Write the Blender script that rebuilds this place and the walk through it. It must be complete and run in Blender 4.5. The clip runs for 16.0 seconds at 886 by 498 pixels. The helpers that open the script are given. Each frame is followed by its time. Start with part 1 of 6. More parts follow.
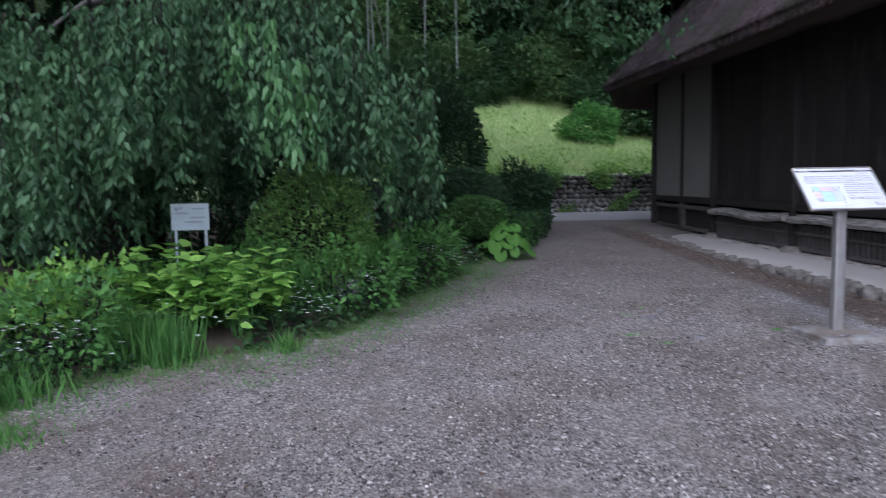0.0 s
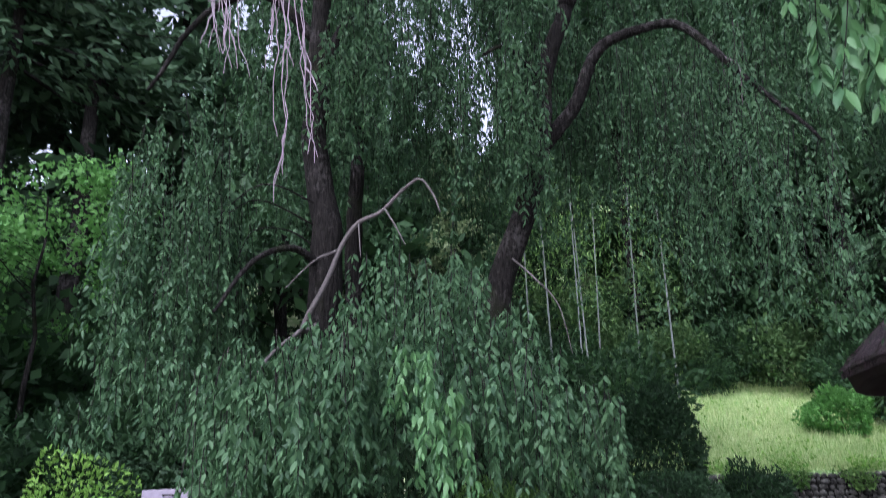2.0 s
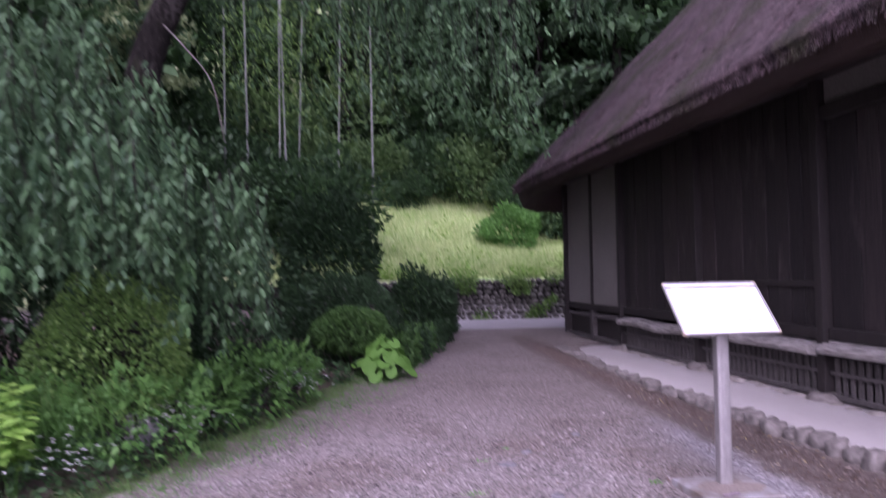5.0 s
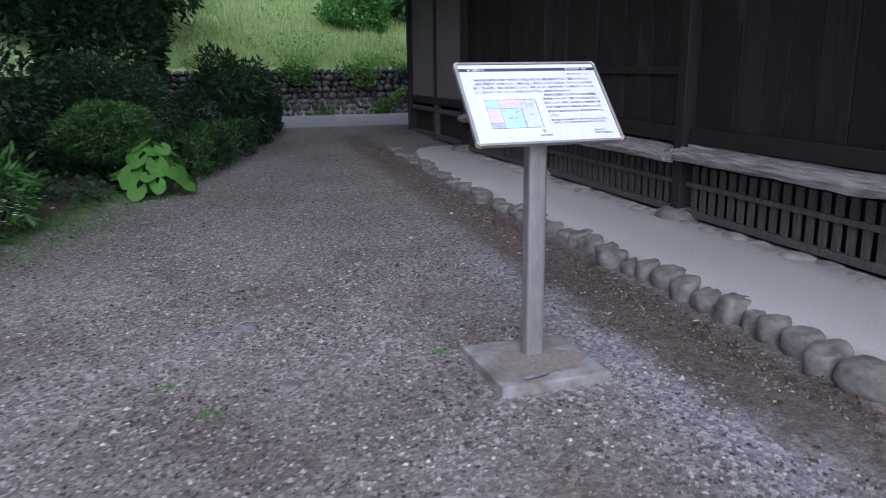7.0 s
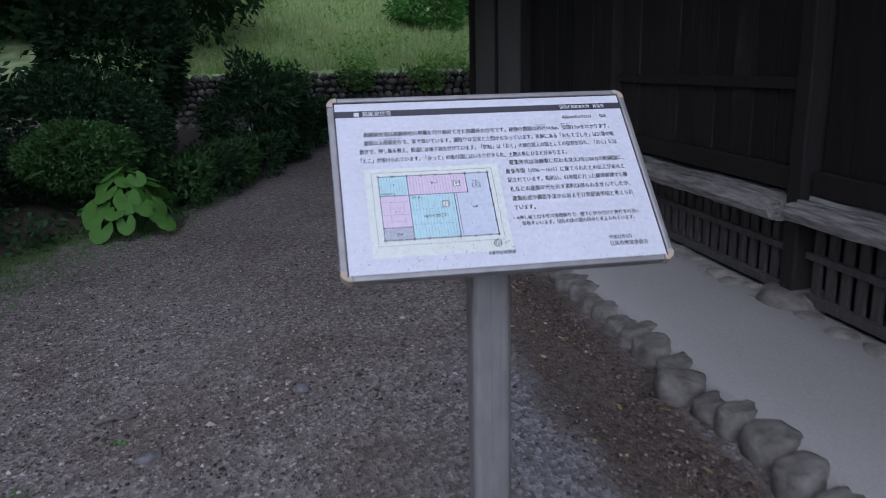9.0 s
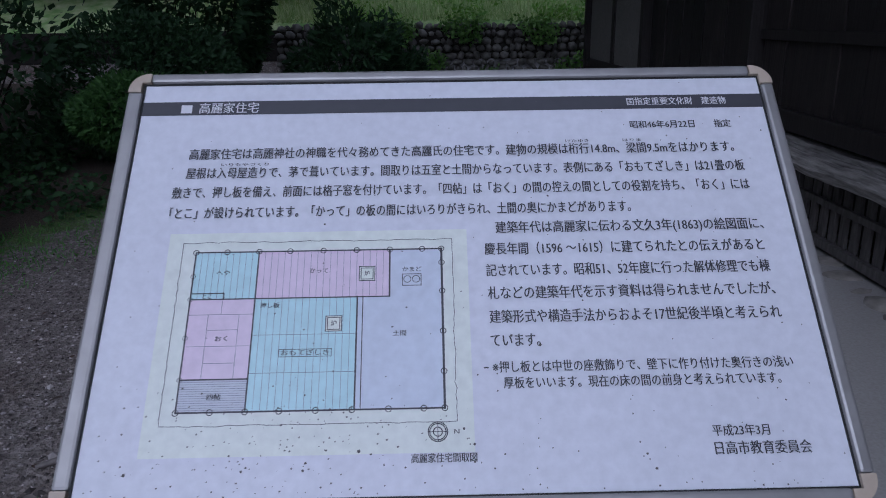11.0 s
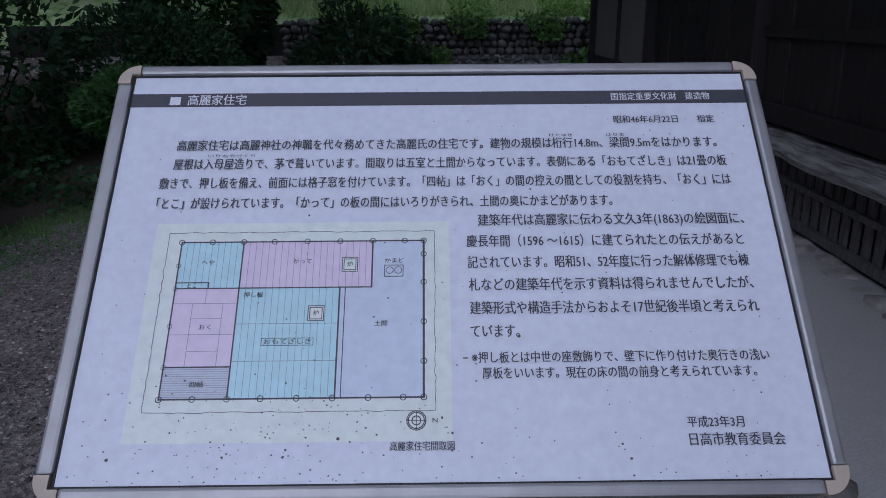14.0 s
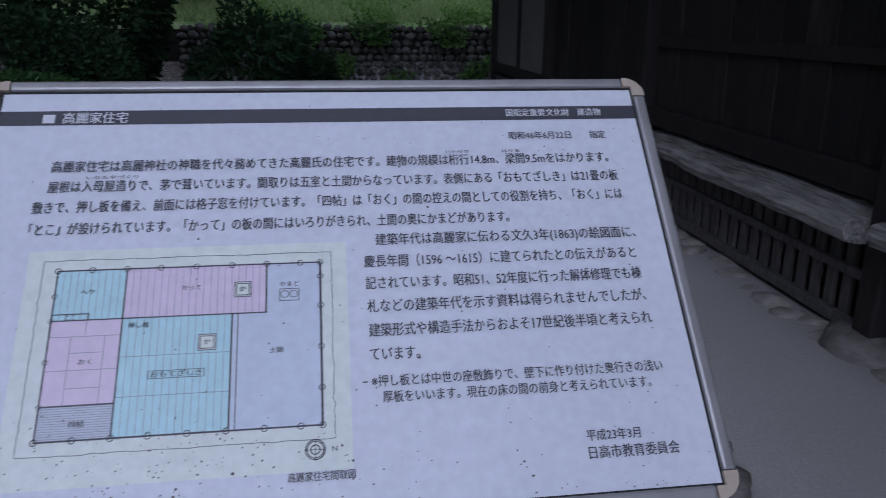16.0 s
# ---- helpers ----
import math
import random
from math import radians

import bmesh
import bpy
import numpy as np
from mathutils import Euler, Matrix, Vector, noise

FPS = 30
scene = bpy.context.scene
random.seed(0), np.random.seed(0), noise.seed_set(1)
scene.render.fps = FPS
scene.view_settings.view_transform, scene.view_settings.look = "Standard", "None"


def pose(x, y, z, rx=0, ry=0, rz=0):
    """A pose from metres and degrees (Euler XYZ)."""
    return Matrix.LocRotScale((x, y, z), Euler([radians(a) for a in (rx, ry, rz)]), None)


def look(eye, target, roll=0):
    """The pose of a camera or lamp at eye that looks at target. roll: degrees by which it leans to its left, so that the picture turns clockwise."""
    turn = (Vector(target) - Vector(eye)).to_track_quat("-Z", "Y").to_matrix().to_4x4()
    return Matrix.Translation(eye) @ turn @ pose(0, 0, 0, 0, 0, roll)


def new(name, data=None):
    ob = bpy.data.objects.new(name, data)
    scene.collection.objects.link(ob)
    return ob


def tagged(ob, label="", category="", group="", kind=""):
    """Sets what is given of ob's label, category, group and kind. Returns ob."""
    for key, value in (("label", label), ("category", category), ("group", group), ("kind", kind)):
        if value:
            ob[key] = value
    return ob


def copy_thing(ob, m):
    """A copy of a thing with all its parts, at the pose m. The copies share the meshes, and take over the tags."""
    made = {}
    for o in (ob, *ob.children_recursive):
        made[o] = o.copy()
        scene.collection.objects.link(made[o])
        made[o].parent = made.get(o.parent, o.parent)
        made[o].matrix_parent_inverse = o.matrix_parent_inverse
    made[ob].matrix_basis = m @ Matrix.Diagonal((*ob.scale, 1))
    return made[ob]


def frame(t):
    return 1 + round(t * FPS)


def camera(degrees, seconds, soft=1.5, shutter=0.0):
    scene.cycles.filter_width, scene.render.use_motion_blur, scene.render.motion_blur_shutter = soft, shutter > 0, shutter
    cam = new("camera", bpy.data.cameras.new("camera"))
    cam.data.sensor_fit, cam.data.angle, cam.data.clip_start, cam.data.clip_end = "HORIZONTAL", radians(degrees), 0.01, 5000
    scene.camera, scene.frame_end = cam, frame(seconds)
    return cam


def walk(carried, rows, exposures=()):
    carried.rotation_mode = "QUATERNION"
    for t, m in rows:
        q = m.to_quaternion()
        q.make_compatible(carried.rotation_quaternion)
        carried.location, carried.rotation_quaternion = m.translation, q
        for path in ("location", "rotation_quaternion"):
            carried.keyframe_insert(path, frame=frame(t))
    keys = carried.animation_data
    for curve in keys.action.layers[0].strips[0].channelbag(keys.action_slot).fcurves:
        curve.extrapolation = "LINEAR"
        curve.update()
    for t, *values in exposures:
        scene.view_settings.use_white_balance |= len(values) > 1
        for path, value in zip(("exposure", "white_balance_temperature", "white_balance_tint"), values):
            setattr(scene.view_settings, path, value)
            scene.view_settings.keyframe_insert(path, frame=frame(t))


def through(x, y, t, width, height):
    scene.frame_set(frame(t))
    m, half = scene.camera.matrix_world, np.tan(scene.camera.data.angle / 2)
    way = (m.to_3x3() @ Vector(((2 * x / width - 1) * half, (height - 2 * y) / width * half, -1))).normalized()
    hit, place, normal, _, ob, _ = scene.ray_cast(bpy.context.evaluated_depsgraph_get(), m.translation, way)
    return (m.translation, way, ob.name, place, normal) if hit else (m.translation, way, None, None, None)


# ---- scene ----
cam = camera(61.6, 16.0, 0.95, 0.4)

PATH = [
    (0, (-4.19, -6.661, 1.562), (-4.049, -4.676, 1.37), -1.0),
    (0.5, (-3.937, -6.489, 1.554), (-4.048, -4.494, 1.453), -1.4),
    (0.8, (-3.809, -6.432, 1.618), (-4.048, -4.446, 1.609), -1.5),
    (1, (-3.744, -6.429, 1.623), (-4.061, -4.455, 1.698), -1.8),
    (1.5, (-3.681, -6.454, 1.778), (-4.091, -4.527, 2.122), -1.6),
    (2, (-3.644, -6.492, 1.849), (-4.071, -4.623, 2.422), -1.5),
    (2.5, (-3.545, -6.509, 1.859), (-3.945, -4.701, 2.613), -1.8),
    (3, (-3.503, -6.489, 1.973), (-3.85, -4.715, 2.828), -1.4),
    (3.5, (-3.45, -6.427, 1.978), (-3.687, -4.632, 2.828), -1.8),
    (4, (-3.349, -6.204, 1.902), (-3.413, -4.321, 2.572), -2.2),
    (4.5, (-3.214, -5.947, 1.823), (-3.097, -3.986, 2.199), -2.4),
    (5, (-2.882, -5.39, 1.675), (-2.606, -3.41, 1.749), -1.0),
    (5.2, (-2.744, -5.216, 1.645), (-2.41, -3.244, 1.599), -1.0),
    (7.3, (-1.321, -3.197, 1.569), (-0.751, -1.346, 1.073), -0.6),
    (7.5, (-1.165, -3.023, 1.566), (-0.602, -1.172, 1.059), -0.7),
    (8, (-0.857, -2.605, 1.621), (-0.338, -0.738, 1.128), -1.1),
    (8.5, (-0.616, -2.158, 1.65), (-0.188, -0.265, 1.168), -1.2),
    (8.6, (-0.558, -2.058, 1.646), (-0.153, -0.159, 1.167), -1.3),
    (9, (-0.381, -1.748, 1.671), (-0.073, 0.169, 1.192), -1.4),
    (9.2, (-0.29, -1.587, 1.681), (-0.031, 0.337, 1.198), -1.5),
    (11.3, (0.045, -0.715, 1.655), (0.035, 1.192, 1.052), -0.7),
    (11.5, (0.059, -0.713, 1.657), (0.048, 1.193, 1.051), -0.7),
    (12, (0.071, -0.718, 1.657), (0.062, 1.188, 1.053), -0.6),
    (12.5, (0.087, -0.73, 1.661), (0.064, 1.176, 1.054), -0.7),
    (13, (0.078, -0.745, 1.658), (0.047, 1.163, 1.06), -0.6),
    (13.5, (0.068, -0.753, 1.659), (0.043, 1.155, 1.06), -0.5),
    (14, (0.052, -0.751, 1.655), (0.038, 1.156, 1.053), -0.4),
    (14.5, (0.055, -0.748, 1.65), (0.055, 1.158, 1.045), -0.4),
    (15, (0.054, -0.75, 1.655), (0.072, 1.158, 1.056), -0.4),
    (15.5, (0.057, -0.751, 1.661), (0.142, 1.158, 1.071), -0.1),
    (16, (0.066, -0.735, 1.666), (0.294, 1.163, 1.079), 0.3),
]
walk(cam, [(t, look(eye, target, roll)) for t, eye, target, roll in PATH],
     [(0, -0.66, 5420, 18), (0.5, -0.86, 5420, 12), (1.0, -0.58, 5500, 4), (1.5, 0.05, 5600, 8), (2.2, 0.15, 5520, 28), (3.0, -0.15, 5720, 34), (4.0, -0.2, 5850, 46), (4.5, -0.06, 5850, 46), (5.0, 0.0, 5720, 52), (5.4, -0.1, 5500, 36), (7.3, -0.79, 5350, 18), (9.0, -1.52, 5300, 18), (11.5, -2.1, 5100, 20), (16, -2.15, 5100, 20)])

# ---- light ----
scene.view_settings.exposure = 0.0
world = bpy.data.worlds.new("overcast_sky")
scene.world = world
world.use_nodes = True
wn = world.node_tree
sky = wn.nodes.new("ShaderNodeTexSky")
sky.sky_type = "NISHITA"
sky.sun_disc = False
sky.sun_elevation = radians(45)
sky.sun_rotation = radians(199)
sky.dust_density = 4.0
grey = wn.nodes.new("ShaderNodeHueSaturation")
grey.inputs["Saturation"].default_value = 0.25
grey.inputs["Value"].default_value = 2.5
wn.links.new(sky.outputs[0], grey.inputs["Color"])
wn.links.new(grey.outputs[0], wn.nodes["Background"].inputs[0])
wn.nodes["Background"].inputs[1].default_value = 0.15
sun_data = bpy.data.lights.new("sun", "SUN")
sun_data.energy, sun_data.angle, sun_data.color = 1.0, radians(80), (1.0, 0.97, 0.95)
sun = new("sun", sun_data)
sun.matrix_world = look((-6.2, -18, 19), (0, 0, 0))

# ---- materials ----


def material(name, rough=0.8, metal=0.0):
    m = bpy.data.materials.new(name)
    m.use_nodes = True
    b = m.node_tree.nodes["Principled BSDF"]
    b.inputs["Roughness"].default_value = rough
    b.inputs["Metallic"].default_value = metal
    return m, m.node_tree, b


def ramp(nt, fac, stops):
    r = nt.nodes.new("ShaderNodeValToRGB")
    while len(r.color_ramp.elements) < len(stops):
        r.color_ramp.elements.new(0.5)
    for e, (p, c) in zip(r.color_ramp.elements, stops):
        e.position, e.color = p, (*c, 1)
    nt.links.new(fac, r.inputs[0])
    return r.outputs[0]


def tex_noise(nt, scale, detail=4, coords=None, stretch=(1, 1, 1), rough=0.55):
    n = nt.nodes.new("ShaderNodeTexNoise")
    n.inputs["Scale"].default_value, n.inputs["Detail"].default_value = scale, detail
    n.inputs["Roughness"].default_value = rough
    mp = nt.nodes.new("ShaderNodeMapping")
    mp.inputs["Scale"].default_value = stretch
    if coords is None:
        coords = nt.nodes.new("ShaderNodeNewGeometry").outputs["Position"]
    nt.links.new(coords, mp.inputs[0])
    nt.links.new(mp.outputs[0], n.inputs["Vector"])
    return n.outputs["Fac"]


def mix(nt, fac, a, b, kind="MIX"):
    n = nt.nodes.new("ShaderNodeMix")
    n.data_type, n.blend_type = "RGBA", kind
    for socket, value in ((n.inputs["Factor"], fac), (n.inputs[6], a), (n.inputs[7], b)):
        if isinstance(value, (int, float)):
            socket.default_value = value
        elif isinstance(value, tuple):
            socket.default_value = (*value, 1)
        else:
            nt.links.new(value, socket)
    return n.outputs[2]


def bump(nt, b, height, strength=0.5, distance=0.01):
    n = nt.nodes.new("ShaderNodeBump")
    n.inputs["Strength"].default_value, n.inputs["Distance"].default_value = strength, distance
    nt.links.new(height, n.inputs["Height"])
    nt.links.new(n.outputs[0], b.inputs["Normal"])


def rough_material(name, dark, light, grain, blotch, rough=0.85, relief=0.6, depth=0.01, stretch=(1, 1, 1), metal=0.0):
    """A surface with fine grain and broad blotches between two colours."""
    m, nt, b = material(name, rough, metal)
    fine = tex_noise(nt, grain, 6, stretch=stretch)
    broad = tex_noise(nt, blotch, 3)
    mid = tuple((p + q) / 2 for p, q in zip(dark, light))
    one = ramp(nt, fine, [(0.3, dark), (0.7, light)])
    two = ramp(nt, broad, [(0.35, dark), (0.65, mid)])
    nt.links.new(mix(nt, 0.4, one, two), b.inputs["Base Color"])
    bump(nt, b, fine, relief, depth)
    return m


def board_material():
    """Old vertical boards: each its own tone, with grain and pale worn streaks."""
    m, nt, b = material("shaded_sooty_boards", 0.8)
    info = nt.nodes.new("ShaderNodeObjectInfo")
    grain = tex_noise(nt, 7, 6, stretch=(9, 9, 0.35))
    worn = tex_noise(nt, 1.6, 4, stretch=(2.5, 2.5, 0.7))
    # near-black base: soot tone with the shade under the eaves put in
    base = ramp(nt, grain, [(0.3, (0.004, 0.0032, 0.003)), (0.75, (0.03, 0.0225, 0.0208))])
    tone = ramp(nt, info.outputs["Random"], [(0.0, (0.45, 0.42, 0.42)), (1.0, (1.3, 1.25, 1.25))])
    colour = mix(nt, 1.0, base, tone, "MULTIPLY")
    patch = ramp(nt, worn, [(0.62, (0, 0, 0)), (0.78, (0.55, 0.55, 0.55))])
    nt.links.new(mix(nt, patch, colour, (0.08, 0.065, 0.062)), b.inputs["Base Color"])
    bump(nt, b, grain, 0.6, 0.008)
    return m


def leaf_material(name, dark, light, through=0.3, rough=0.5, spread=0.06):
    """Leaves: each takes its own tint; some light passes through."""
    m, nt, b = material(name, rough)
    b.inputs["Specular IOR Level"].default_value = 0.28
    g = nt.nodes.new("ShaderNodeNewGeometry")
    broad = tex_noise(nt, 0.7, 2)
    f = nt.nodes.new("ShaderNodeMath")
    f.operation = "MULTIPLY_ADD"
    nt.links.new(g.outputs["Random Per Island"], f.inputs[0])
    f.inputs[1].default_value = 0.6
    g2 = nt.nodes.new("ShaderNodeMath")
    g2.operation = "MULTIPLY"
    nt.links.new(broad, g2.inputs[0])
    g2.inputs[1].default_value = 0.5
    nt.links.new(g2.outputs[0], f.inputs[2])
    colour = ramp(nt, f.outputs[0], [(0.15, dark), (0.8, light), (1.0, tuple(min(1, c * 1.25 + 0.01) for c in light))])
    nt.links.new(colour, b.inputs["Base Color"])
    t = nt.nodes.new("ShaderNodeBsdfTranslucent")
    nt.links.new(colour, t.inputs[0])
    s = nt.nodes.new("ShaderNodeMixShader")
    s.inputs[0].default_value = through
    nt.links.new(b.outputs[0], s.inputs[1])
    nt.links.new(t.outputs[0], s.inputs[2])
    nt.links.new(s.outputs[0], nt.nodes["Material Output"].inputs[0])
    return m


DARK_WOOD = rough_material("dark_weathered_wood", (0.0065, 0.005, 0.0045), (0.026, 0.02, 0.0182), 9, 0.8, 0.75, 0.5, 0.006, (6, 6, 0.5))
GREY_WOOD = rough_material("grey_weathered_wood", (0.06, 0.054, 0.05), (0.5, 0.475, 0.445), 8, 1.6, 0.85, 1.0, 0.02, (6, 0.6, 6))
BOARD = board_material()
SLAT_WOOD = rough_material("slat_wood", (0.035, 0.031, 0.029), (0.12, 0.11, 0.105), 8, 1.5, 0.85, 0.5, 0.006, (5, 5, 0.7))
PLASTER = rough_material("earth_plaster", (0.13, 0.124, 0.112), (0.22, 0.21, 0.19), 40, 1.2, 0.95, 0.3, 0.004)
def thatch_material():
    """Weathered reed with stalk grain, grey wear and moss patches."""
    m, nt, b = material("thatch", 0.95)
    stalk = tex_noise(nt, 30, 6, stretch=(0.6, 3.2, 0.9))
    tuft = tex_noise(nt, 6, 6, stretch=(1, 1.6, 0.8), rough=0.65)
    broad = tex_noise(nt, 0.8, 4)
    base = ramp(nt, stalk, [(0.3, (0.016, 0.011, 0.0115)), (0.72, (0.24, 0.17, 0.182))])
    worn = ramp(nt, tuft, [(0.36, (0.22, 0.2, 0.2)), (0.62, (1.15, 1.1, 1.12))])
    moss = ramp(nt, mix(nt, 0.35, broad, tuft), [(0.5, (0, 0, 0)), (0.6, (0.8, 0.8, 0.8))])
    colour = mix(nt, moss, mix(nt, 1.0, base, worn, "MULTIPLY"), (0.038, 0.046, 0.015))
    nt.links.new(colour, b.inputs["Base Color"])
    bump(nt, b, mix(nt, 0.5, stalk, tuft), 1.0, 0.14)
    return m


THATCH = thatch_material()
# brown cut reed, with the eave's shade put into its darker colour
THATCH_CUT_SHADE = rough_material("shaded_cut_thatch", (0.016, 0.009, 0.0065), (0.056, 0.03, 0.023), 60, 1.0, 0.95, 0.9, 0.03)
EARTH = rough_material("beaten_earth", (0.3, 0.284, 0.265), (0.41, 0.394, 0.374), 80, 0.9, 0.92, 0.15, 0.002)
STONE = rough_material("kerb_stone", (0.055, 0.048, 0.042), (0.27, 0.25, 0.228), 13, 5.0, 0.9, 0.9, 0.015)
WALL_STONE = rough_material("wall_stone", (0.02, 0.019, 0.016), (0.24, 0.23, 0.205), 7, 3.5, 0.9, 0.8, 0.02)
# near-black backing: the shade in the gaps between stones is its colour
WALL_GAP = rough_material("wall_gap_shade", (0.006, 0.005, 0.004), (0.022, 0.018, 0.013), 20, 3.0, 0.95, 0.8, 0.02)
SILL = rough_material("sill_stone", (0.13, 0.115, 0.1), (0.36, 0.335, 0.3), 12, 3.0, 0.95, 0.7, 0.012)
CONCRETE = rough_material("slab_concrete", (0.12, 0.088, 0.062), (0.36, 0.37, 0.38), 9, 2.6, 0.9, 0.5, 0.004)
ALU = rough_material("satin_aluminium", (0.27, 0.262, 0.255), (0.42, 0.41, 0.4), 16, 6.0, 0.42, 0.05, 0.001, (1.5, 1.5, 0.5), 0.55)
CAP = rough_material("beige_corner_cap", (0.4, 0.33, 0.25), (0.5, 0.42, 0.33), 60, 8.0, 0.5, 0.05, 0.001)
def bark_material():
    """Dark furrowed bark with grey lichen blotches and moss."""
    m, nt, b = material("tree_bark", 0.95)
    b.inputs["Specular IOR Level"].default_value = 0.15
    furrow = tex_noise(nt, 11, 6, stretch=(3, 3, 0.5))
    flake = tex_noise(nt, 17, 5, stretch=(1, 1, 0.6), rough=0.7)
    zone = tex_noise(nt, 1.1, 4)
    base = ramp(nt, furrow, [(0.3, (0.0035, 0.003, 0.0026)), (0.72, (0.03, 0.026, 0.023))])
    spot = ramp(nt, mix(nt, 0.45, flake, zone), [(0.52, (0, 0, 0)), (0.6, (0.75, 0.75, 0.75))])
    moss = ramp(nt, tex_noise(nt, 2.3, 4), [(0.55, (0, 0, 0)), (0.68, (0.6, 0.6, 0.6))])
    colour = mix(nt, moss, mix(nt, spot, base, (0.075, 0.068, 0.063)), (0.018, 0.022, 0.008))
    nt.links.new(colour, b.inputs["Base Color"])
    bump(nt, b, mix(nt, 0.4, furrow, flake), 1.0, 0.09)
    return m


BARK = bark_material()
PALE_TWIG = rough_material("pale_bare_twig", (0.13, 0.1, 0.115), (0.29, 0.24, 0.268), 30, 4.0, 0.9, 0.4, 0.004)
GREY_TWIG = rough_material("grey_bare_branch", (0.07, 0.06, 0.055), (0.19, 0.168, 0.158), 30, 4.0, 0.9, 0.4, 0.004)
CHERRY = leaf_material("weeping_tree_leaf", (0.034, 0.082, 0.039), (0.1, 0.195, 0.085), 0.4, 0.5)
FRESH = leaf_material("young_leaf", (0.045, 0.12, 0.045), (0.115, 0.24, 0.085), 0.35, 0.42)
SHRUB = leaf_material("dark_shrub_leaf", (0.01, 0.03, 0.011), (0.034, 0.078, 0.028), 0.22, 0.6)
DOME = leaf_material("clipped_dome_leaf", (0.028, 0.075, 0.02), (0.075, 0.165, 0.04), 0.3, 0.6)
BROAD = leaf_material("broad_soft_leaf", (0.07, 0.19, 0.03), (0.145, 0.32, 0.06), 0.4, 0.6)
# lighter leaves for the lit hillside; its light is put into their colour
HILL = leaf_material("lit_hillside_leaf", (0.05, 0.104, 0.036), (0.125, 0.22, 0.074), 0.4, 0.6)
PALE = leaf_material("lit_far_leaf", (0.15, 0.22, 0.09), (0.27, 0.35, 0.17), 0.4, 0.7)
BOX = leaf_material("round_shrub_leaf", (0.075, 0.172, 0.043), (0.205, 0.36, 0.095), 0.35, 0.5)
FOREST = leaf_material("forest_leaf", (0.018, 0.046, 0.02), (0.059, 0.128, 0.045), 0.4, 0.6)
GARDEN_ROCK = rough_material("garden_rock", (0.07, 0.068, 0.07), (0.3, 0.29, 0.3), 14, 3.0, 0.95, 1.0, 0.03)
LIME = leaf_material("lime_leaf", (0.13, 0.29, 0.05), (0.3, 0.52, 0.11), 0.35, 0.5)
MAPLE = leaf_material("maple_leaf", (0.08, 0.21, 0.05), (0.18, 0.4, 0.1), 0.4, 0.5)
GRASS = leaf_material("grass_blade", (0.05, 0.14, 0.035), (0.13, 0.29, 0.07), 0.4, 0.5)
# brighter than grass itself, to put the open slope's light into the colour
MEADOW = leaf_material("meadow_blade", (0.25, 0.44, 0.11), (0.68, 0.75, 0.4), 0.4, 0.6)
NEEDLE = leaf_material("conifer_spray", (0.028, 0.062, 0.032), (0.078, 0.145, 0.066), 0.25, 0.6)
PETAL = leaf_material("white_petal", (0.6, 0.62, 0.6), (0.8, 0.8, 0.8), 0.3, 0.6)

# ---- mesh helpers ----


def mesh_of(name, bm, mats, smooth=False):
    me = bpy.data.meshes.new(name)
    bm.to_mesh(me)
    bm.free()
    for m in (mats if isinstance(mats, (list, tuple)) else [mats]):
        me.materials.append(m)
    if smooth:
        me.polygons.foreach_set("use_smooth", [True] * len(me.polygons))
    return me


def part(name, bm, mat, parent, label="", smooth=False):
    ob = new(name, mesh_of(name, bm, mat, smooth))
    ob.parent = parent
    if label:
        tagged(ob, label)
    return ob


def thing(name, x, y, z, label, category, group="", kind="", turn=0.0):
    ob = new(name)
    ob.matrix_world = pose(x, y, z, 0, 0, turn)
    return tagged(ob, label, category, group, kind)


def box(bm, x0, x1, y0, y1, z0, z1, bevel=0.0):
    made = bmesh.ops.create_cube(bm, size=1)["verts"]
    t = Matrix.Translation(((x0 + x1) / 2, (y0 + y1) / 2, (z0 + z1) / 2)) @ Matrix.Diagonal((abs(x1 - x0), abs(y1 - y0), abs(z1 - z0), 1))
    bmesh.ops.transform(bm, matrix=t, verts=made)
    if bevel:
        bmesh.ops.bevel(bm, geom=list({e for v in made for e in v.link_edges}), offset=bevel, segments=2, affect="EDGES", profile=0.6)


def boxes(*args, bevel=0.0):
    bm = bmesh.new()
    for a in args:
        box(bm, *a, bevel=bevel)
    return bm


def tube(bm, points, radii, sides=8):
    """A tapered limb through the points."""
    points = [Vector(p) for p in points]
    rings = []
    for i, p in enumerate(points):
        d = (points[min(i + 1, len(points) - 1)] - points[max(i - 1, 0)]).normalized()
        a = d.orthogonal().normalized() if i == 0 else (a - d * a.dot(d)).normalized()
        b = d.cross(a)
        rings.append([bm.verts.new(p + (a * math.cos(k * math.tau / sides) + b * math.sin(k * math.tau / sides)) * radii[i]) for k in range(sides)])
    for r, s in zip(rings, rings[1:]):
        for k in range(sides):
            bm.faces.new((r[k], r[(k + 1) % sides], s[(k + 1) % sides], s[k]))
    bm.faces.new(rings[0][::-1])
    bm.faces.new(rings[-1])


def wander(p, q, bends, amount, rng, sag=0.0):
    """Points from p to q that stray a little."""
    p, q = Vector(p), Vector(q)
    out = []
    for i in range(bends + 1):
        f = i / bends
        s = math.sin(f * math.pi)
        out.append(p.lerp(q, f) + Vector(rng.normal(0, amount, 3).tolist()) * s + Vector((0, 0, sag * s)))
    return out


